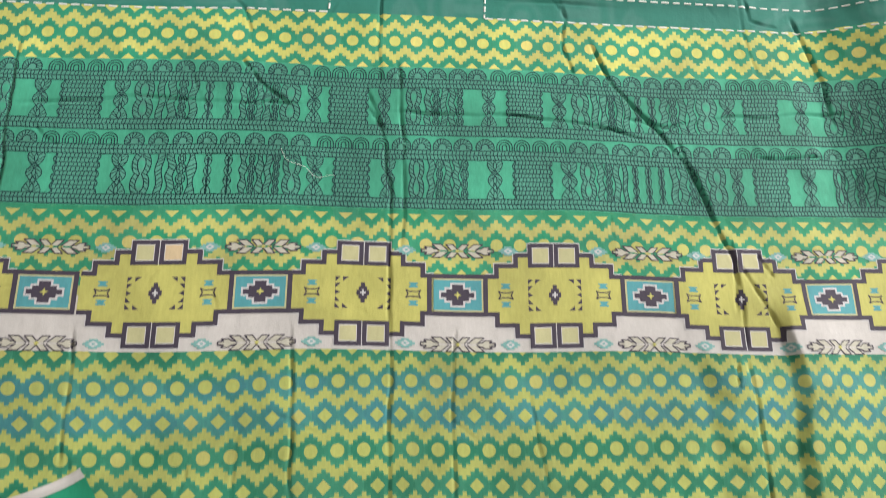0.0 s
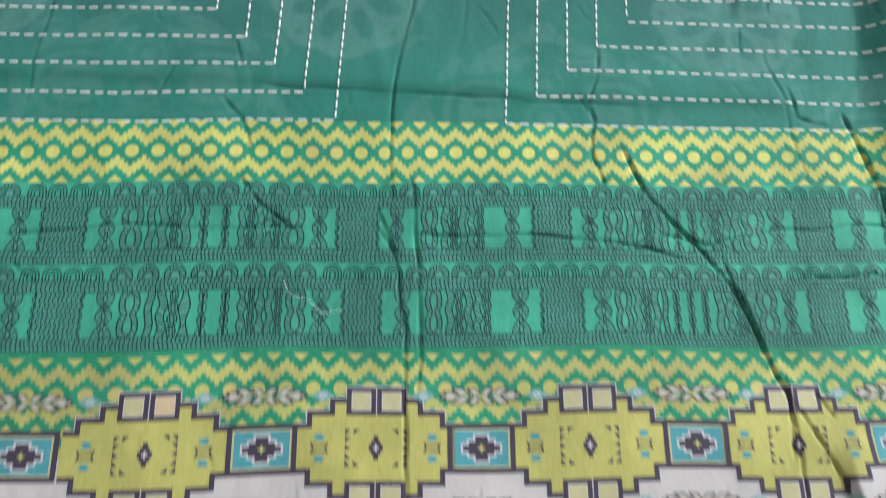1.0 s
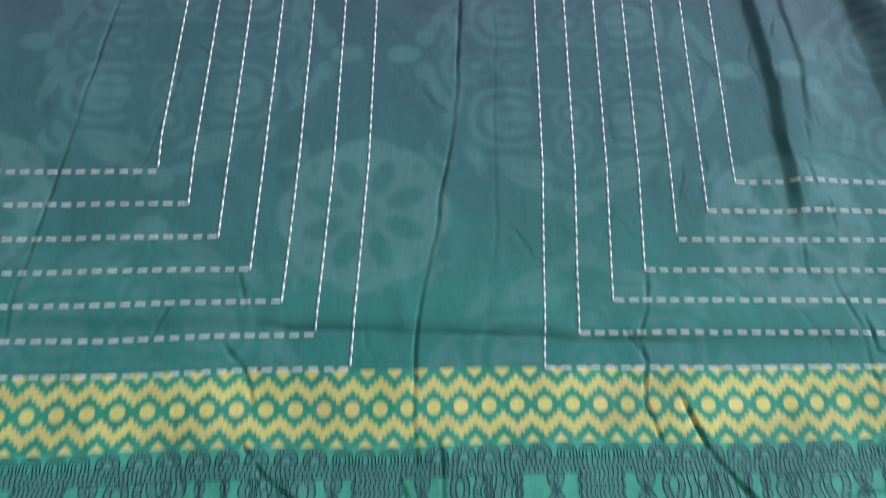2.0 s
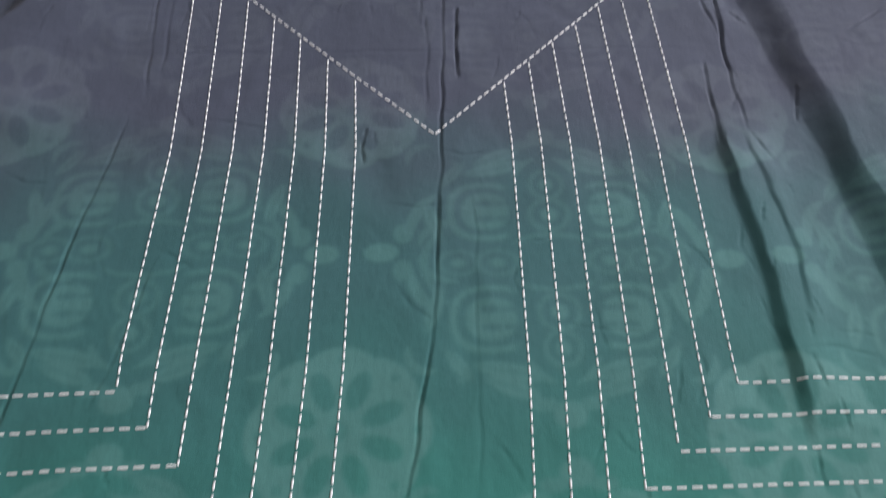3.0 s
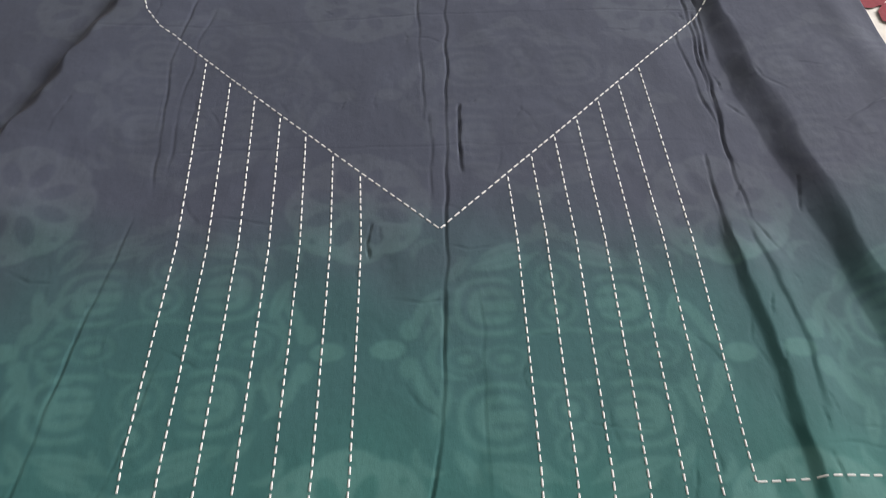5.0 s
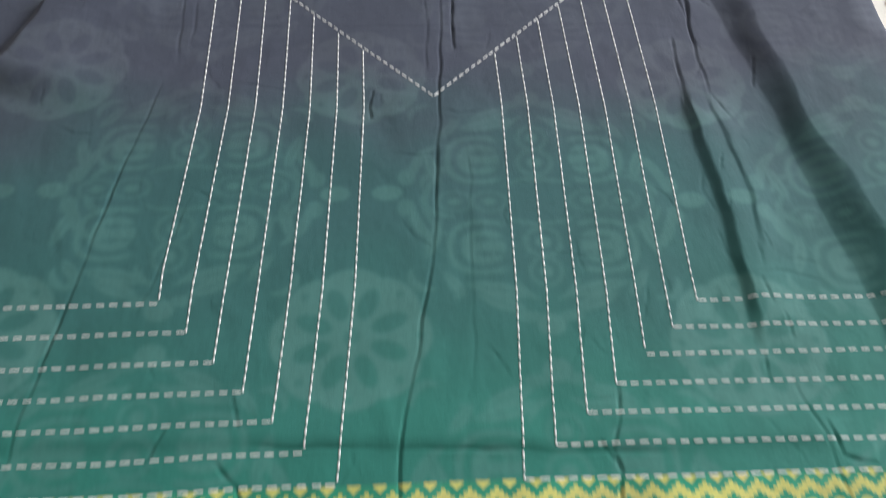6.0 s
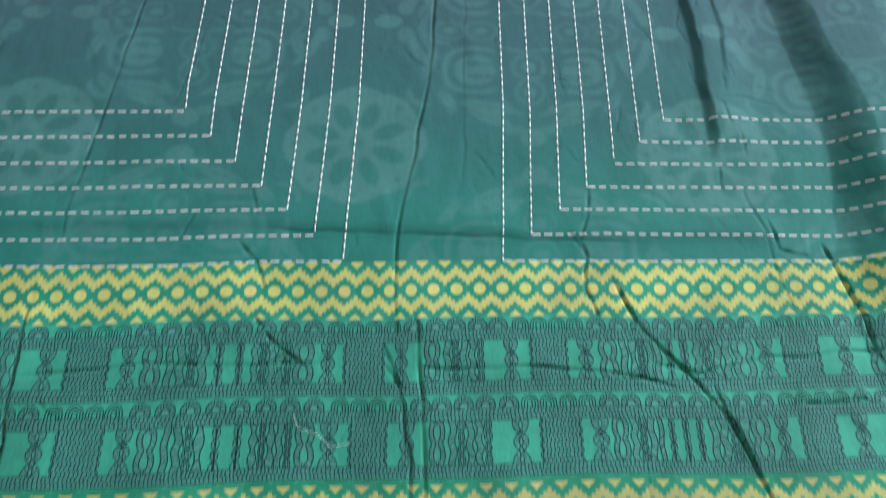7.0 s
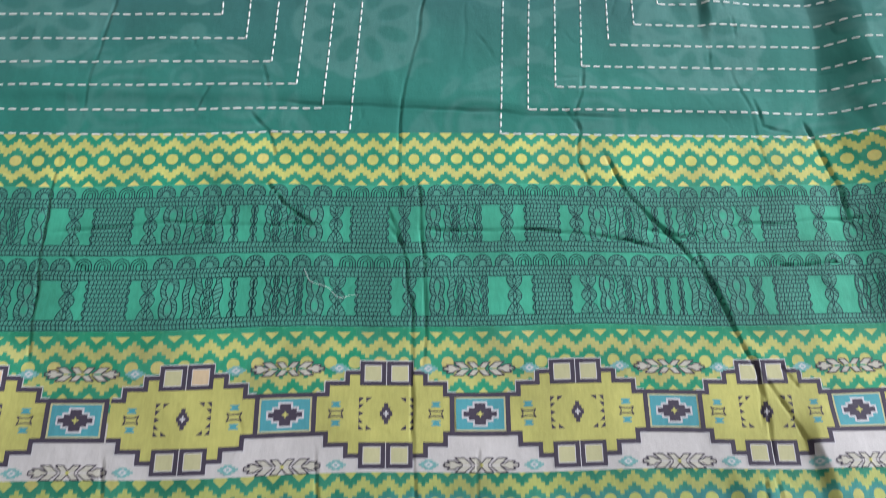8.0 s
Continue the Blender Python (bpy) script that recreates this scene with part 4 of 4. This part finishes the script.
def rope_row(plan, arch, beam, cols, foot):
    """Arches over a beam, the knotted columns, and the lower beam."""
    words = plan.split()
    columns = [(k, float(a), float(b)) for k, a, b in zip(words[::3], words[1::3], words[2::3])]
    for a, b in ((beam, arch), (foot, cols)):
        d = Draw([TINT, INK])
        d.rect(-0.56, a, 0.54, b, TINT, 0)
        for v in (a, (a + b) / 2, b):
            d.stroke([(-0.56 + 0.01 * k, v + rnd.uniform(-0.0003, 0.0003)) for k in range(111)], LINE * 1.15, INK)
        for r in range(2):
            lo, hi = (a, (a + b) / 2) if r == 0 else ((a + b) / 2, b)
            u = -0.56
            while u < 0.54:
                d.stroke([(u, lo), (u + 0.0012 * (1 if r else -1), hi)], LINE * 0.9, INK)
                u += rnd.uniform(0.0028, 0.0040)
        d.done("rope_beam", fabric, "drawn rope band of two plies")
    for u, plain in arch_places([(a + b) / 2 for k, a, b in columns if k == "K" and b < 0.45]):
        d = Draw([TINT, INK, ROPE])
        wide = 0.0072 if plain else 0.0086
        u += rnd.uniform(-0.0008, 0.0008)
        ring = lambda r, n=14: [(u + r * math.cos(math.pi * (-0.12 + 1.24 * k / n)), arch + 0.0034 + r * math.sin(math.pi * (-0.12 + 1.24 * k / n))) for k in range(n + 1)]
        uarch = lambda r: [(u - r, arch + 0.0004)] + [(u - r * math.cos(math.pi * k / 12), arch + 0.0044 + r * math.sin(math.pi * k / 12)) for k in range(13)] + [(u + r, arch + 0.0004)]
        lines = [uarch(wide * f) for f in (1.0, 0.66, 0.30)] if plain else [ring(wide, 9), ring(wide * 0.42, 9)]
        if not plain:
            d.poly(ring(wide), TINT, 0)
            for a, b in zip(lines[0], lines[1][1:] + lines[1][-1:]):
                d.stroke([a, b], LINE * 0.9, INK)
        for q in lines:
            d.stroke(q, LINE * 1.1, INK)
        d.done("rope_arch", fabric, "drawn rope arch")
    for kind, a, b in columns:
        d = Draw([TINT, INK, ROPE])
        KIND[kind](d, a, b, cols, beam)
        d.done("rope_column", fabric, "drawn knitted rope block" if kind == "K" else "drawn rope column")


rope_row(ROW_ONE, -0.0751, -0.0843, -0.1233, -0.1335)
rope_row(ROW_TWO, -0.1486, -0.1578, -0.1967, -0.2060)

# ---- rows of running stitch ----


LOOSE = []


def stitch_row(pts, name="running_stitch", pitch=0.0115):
    """Raised dashes of thread along a line given on the ground."""
    pts = [(x, y - float(lean(x))) for x, y in pts]
    seg = [math.hypot(b[0] - a[0], b[1] - a[1]) for a, b in zip(pts, pts[1:])]
    total, verts, faces = sum(seg), [], []
    acc = np.concatenate([[0], np.cumsum(seg)])
    at = lambda s: (np.interp(s, acc, [p[0] for p in pts]), np.interp(s, acc, [p[1] for p in pts]))
    s = 0.001
    while s < total - 0.004:
        ln = pitch * 0.66 * rnd.uniform(0.92, 1.08)
        dash, quads = [], []
        for k in range(5):
            t = min(s + ln * k / 4, total)
            p, q = at(max(t - 0.001, 0)), at(min(t + 0.001, total))
            d = math.hypot(q[0] - p[0], q[1] - p[1]) or 1
            nu, nv = -(q[1] - p[1]) / d, (q[0] - p[0]) / d
            c = at(t)
            end = k in (0, 4)
            for off, up in ((-1, 0.0), (-0.62, 1), (0.62, 1), (1, 0.0)):
                w = 0.00108 * off * (0.92 if end else 1)
                dash.append((c[0] + nu * w, c[1] + nv * w, (0.00022 if end else 0.00038) * up + (0.0002 if up else -0.0002)))
        for k in range(4):
            for j in range(3):
                quads.append((k * 4 + j, k * 4 + j + 4, k * 4 + j + 5, k * 4 + j + 1))
        mid = at(s + ln / 2)
        if abs(mid[0]) < 0.27 and -0.02 < mid[1] < 0.17 and len(LOOSE) < 300:
            v = np.array(dash)
            LOOSE.append(mesh_object("stitch", drape(v[:, 0], v[:, 1], v[:, 2]).tolist(), quads, [THREAD], fabric))
        else:
            faces += [tuple(i + len(verts) for i in f) for f in quads]
            verts += dash
        s += pitch * rnd.uniform(0.97, 1.03)
    if verts:
        v = np.array(verts)
        tagged(mesh_object(name, drape(v[:, 0], v[:, 1], v[:, 2]).tolist(), faces, [THREAD], fabric, "off-white running stitch"), kind="stuff")


CORNERS_L = ((-0.0772, -0.0046), (-0.1053, 0.0224), (-0.1328, 0.0490), (-0.1603, 0.0771), (-0.1887, 0.1058), (-0.2164, 0.1358), (-0.2454, 0.1657))
CORNERS_R = ((0.0736, -0.0036), (0.1019, 0.0245), (0.1316, 0.0527), (0.1606, 0.0801), (0.1913, 0.1084), (0.2206, 0.1358), (0.2492, 0.1646))
TOPS_L = ((-0.0700, 0.5005), (-0.0991, 0.5291), (-0.1291, 0.5588), (-0.1586, 0.5884), (-0.1891, 0.6169), (-0.2193, 0.6472), (-0.2506, 0.6809))
TOPS_R = ((0.0808, 0.4967), (0.1082, 0.5251), (0.1359, 0.5540), (0.1636, 0.5801), (0.1917, 0.6087), (0.2193, 0.6360), (0.2479, 0.6658))
for k, ((xl, yl), (xr, yr)) in enumerate(zip(CORNERS_L, CORNERS_R)):
    stitch_row([TOPS_L[k], (-0.067 - 0.0291 * k, 0.411), (-0.069 - 0.0297 * k, max(0.183, yl + 0.035)), (xl, yl)], pitch=0.0101)
    stitch_row([(xl, yl), (xl - 0.08, yl - 0.0018), (xl - 0.16, yl - 0.0034 - 0.0006 * (6 - k)), (-0.58, yl - 0.009)])
    stitch_row([TOPS_R[k], (0.083 + 0.0283 * k, 0.417), (0.081 + 0.0280 * k, max(0.175, yr + 0.035)), (xr, yr)], pitch=0.0101)
    stitch_row([(xr, yr), (xr + 0.1, yr + 0.001), (0.54, yr + 0.002)])
stitch_row([(0.0088, 0.4287), (TOPS_L[0][0], TOPS_L[0][1] + 0.0045), (TOPS_L[3][0], TOPS_L[3][1] + 0.0045), (TOPS_L[6][0], TOPS_L[6][1] + 0.0045), (-0.291, 0.726), (-0.312, 0.742), (-0.331, 0.770), (-0.340, 0.800), (-0.352, 0.815), (-0.372, 0.826), (-0.42, 0.86), (-0.52, 0.97)], "neckline_stitch", 0.0101)
stitch_row([(0.0088, 0.4287), (TOPS_R[0][0], TOPS_R[0][1] + 0.0045), (TOPS_R[3][0], TOPS_R[3][1] + 0.0045), (TOPS_R[6][0], TOPS_R[6][1] + 0.0045), (0.334, 0.756), (0.355, 0.787), (0.378, 0.825), (0.41, 0.88), (0.48, 0.98)], "neckline_stitch", 0.0101)

# ---- the sheet below, with its printed flowers ----
sheet = thing("floor_sheet", "cream cotton sheet with large maroon flowers under the fabric", "sheet")
n = 90
verts, faces = [], []
for j in range(n + 1):
    for i in range(n + 1):
        x, y = -1.3 + 2.6 * i / n, -1.3 + 2.9 * j / n
        verts.append((x, y, -0.0135 + 0.0012 * noise.noise(Vector((x * 6, y * 6, 0)))))
for j in range(n):
    for i in range(n):
        a = j * (n + 1) + i
        faces.append((a, a + 1, a + n + 2, a + n + 1))
mesh_object("cloth", verts, faces, [SHEET], sheet)


def sheet_flower(x, y, r, turn):
    vs, fs = [], []
    for k in range(6):
        a = turn + k * math.pi / 3
        base = len(vs)
        ring = [(0.10, 0.0), (0.30, 0.20), (0.62, 0.30), (0.92, 0.20), (1.0, 0.0), (0.92, -0.20), (0.62, -0.30), (0.30, -0.20)]
        for p, q in ring:
            q *= 0.92
            vs.append((x + r * (p * math.cos(a) - q * math.sin(a)), y + r * (p * math.sin(a) + q * math.cos(a)), -0.0112))
        fs.append(tuple(range(base, base + 8)))
    mesh_object("flower_print", vs, fs, [MAROON], sheet, "maroon flower", smooth=False)


for x, y, r, t in ((0.632, 0.848, 0.064, 0.15), (0.66, 0.66, 0.07, 0.7), (0.80, 0.80, 0.08, 0.4), (-0.68, 0.80, 0.08, 0.1), (-0.70, 0.4, 0.075, 0.5), (0.68, 0.30, 0.075, 0.9), (0.66, -0.1, 0.075, 0.3), (0.70, -0.45, 0.075, 0.3), (-0.7, 0.0, 0.07, 0.0), (-0.68, -0.4, 0.07, 0.6)):
    sheet_flower(x, y, r, t)

# ---- the turned-up corner of a plain green piece, with its white hem ----
corner = thing("folded_fabric_corner", "plain green cotton corner with a white hem lying on the print", "fabric")
N = 26
A, B, C = Vector((-0.342, -0.464)), Vector((-0.281, -0.456)), Vector((-0.243, -0.431))


def hem_line(t, back):
    p = A * (1 - t) ** 2 + B * 2 * t * (1 - t) + C * t * t
    d = ((B - A) * (1 - t) + (C - B) * t).normalized()
    side = Vector((d.y, -d.x))
    return p + side * back


def strip(b0, b1, rise, rows):
    vs, fs = [], []
    for j in range(rows + 1):
        for i in range(N + 1):
            q = hem_line(i / N, b0 + (b1 - b0) * j / rows)
            z = float(bilinear(Z, q.x, q.y - float(lean(q.x)))) + rise + 0.0022 * math.sin(math.pi * min(1, (j + 0.35) / rows)) + 0.0012 * math.sin(i * 0.5)
            vs.append((q.x, q.y, max(z, rise)))
    for j in range(rows):
        for i in range(N):
            a = j * (N + 1) + i
            fs.append((a, a + N + 1, a + N + 2, a + 1))
    return vs, fs


vs, fs = strip(0.007, 0.11, 0.0045, 16)
mesh_object("green_cloth", vs, fs, [FLAP], corner)
vs, fs = strip(0.0, 0.0078, 0.006, 5)
mesh_object("white_hem", vs, fs, [WHITE], corner, "white hem")

# ---- a loose thread ----
cu = bpy.data.curves.new("loose_thread", "CURVE")
cu.dimensions, cu.bevel_depth, cu.bevel_resolution = "3D", 0.00017, 1
sp = cu.splines.new("NURBS")
line = [(-0.113, -0.153), (-0.110, -0.160), (-0.108, -0.166), (-0.098, -0.168), (-0.089, -0.171), (-0.084, -0.179), (-0.077, -0.182), (-0.070, -0.177), (-0.064, -0.178)]
sp.points.add(len(line) - 1)
for p, (x, y) in zip(sp.points, line):
    p.co = (x, y, float(bilinear(Z, x, y - float(lean(x)))) + 0.0014, 1)
sp.use_endpoint_u = True
cu.materials.append(THREAD)
tagged(new("loose_thread", cu), "loose off-white thread lying on the rope border", "thread")
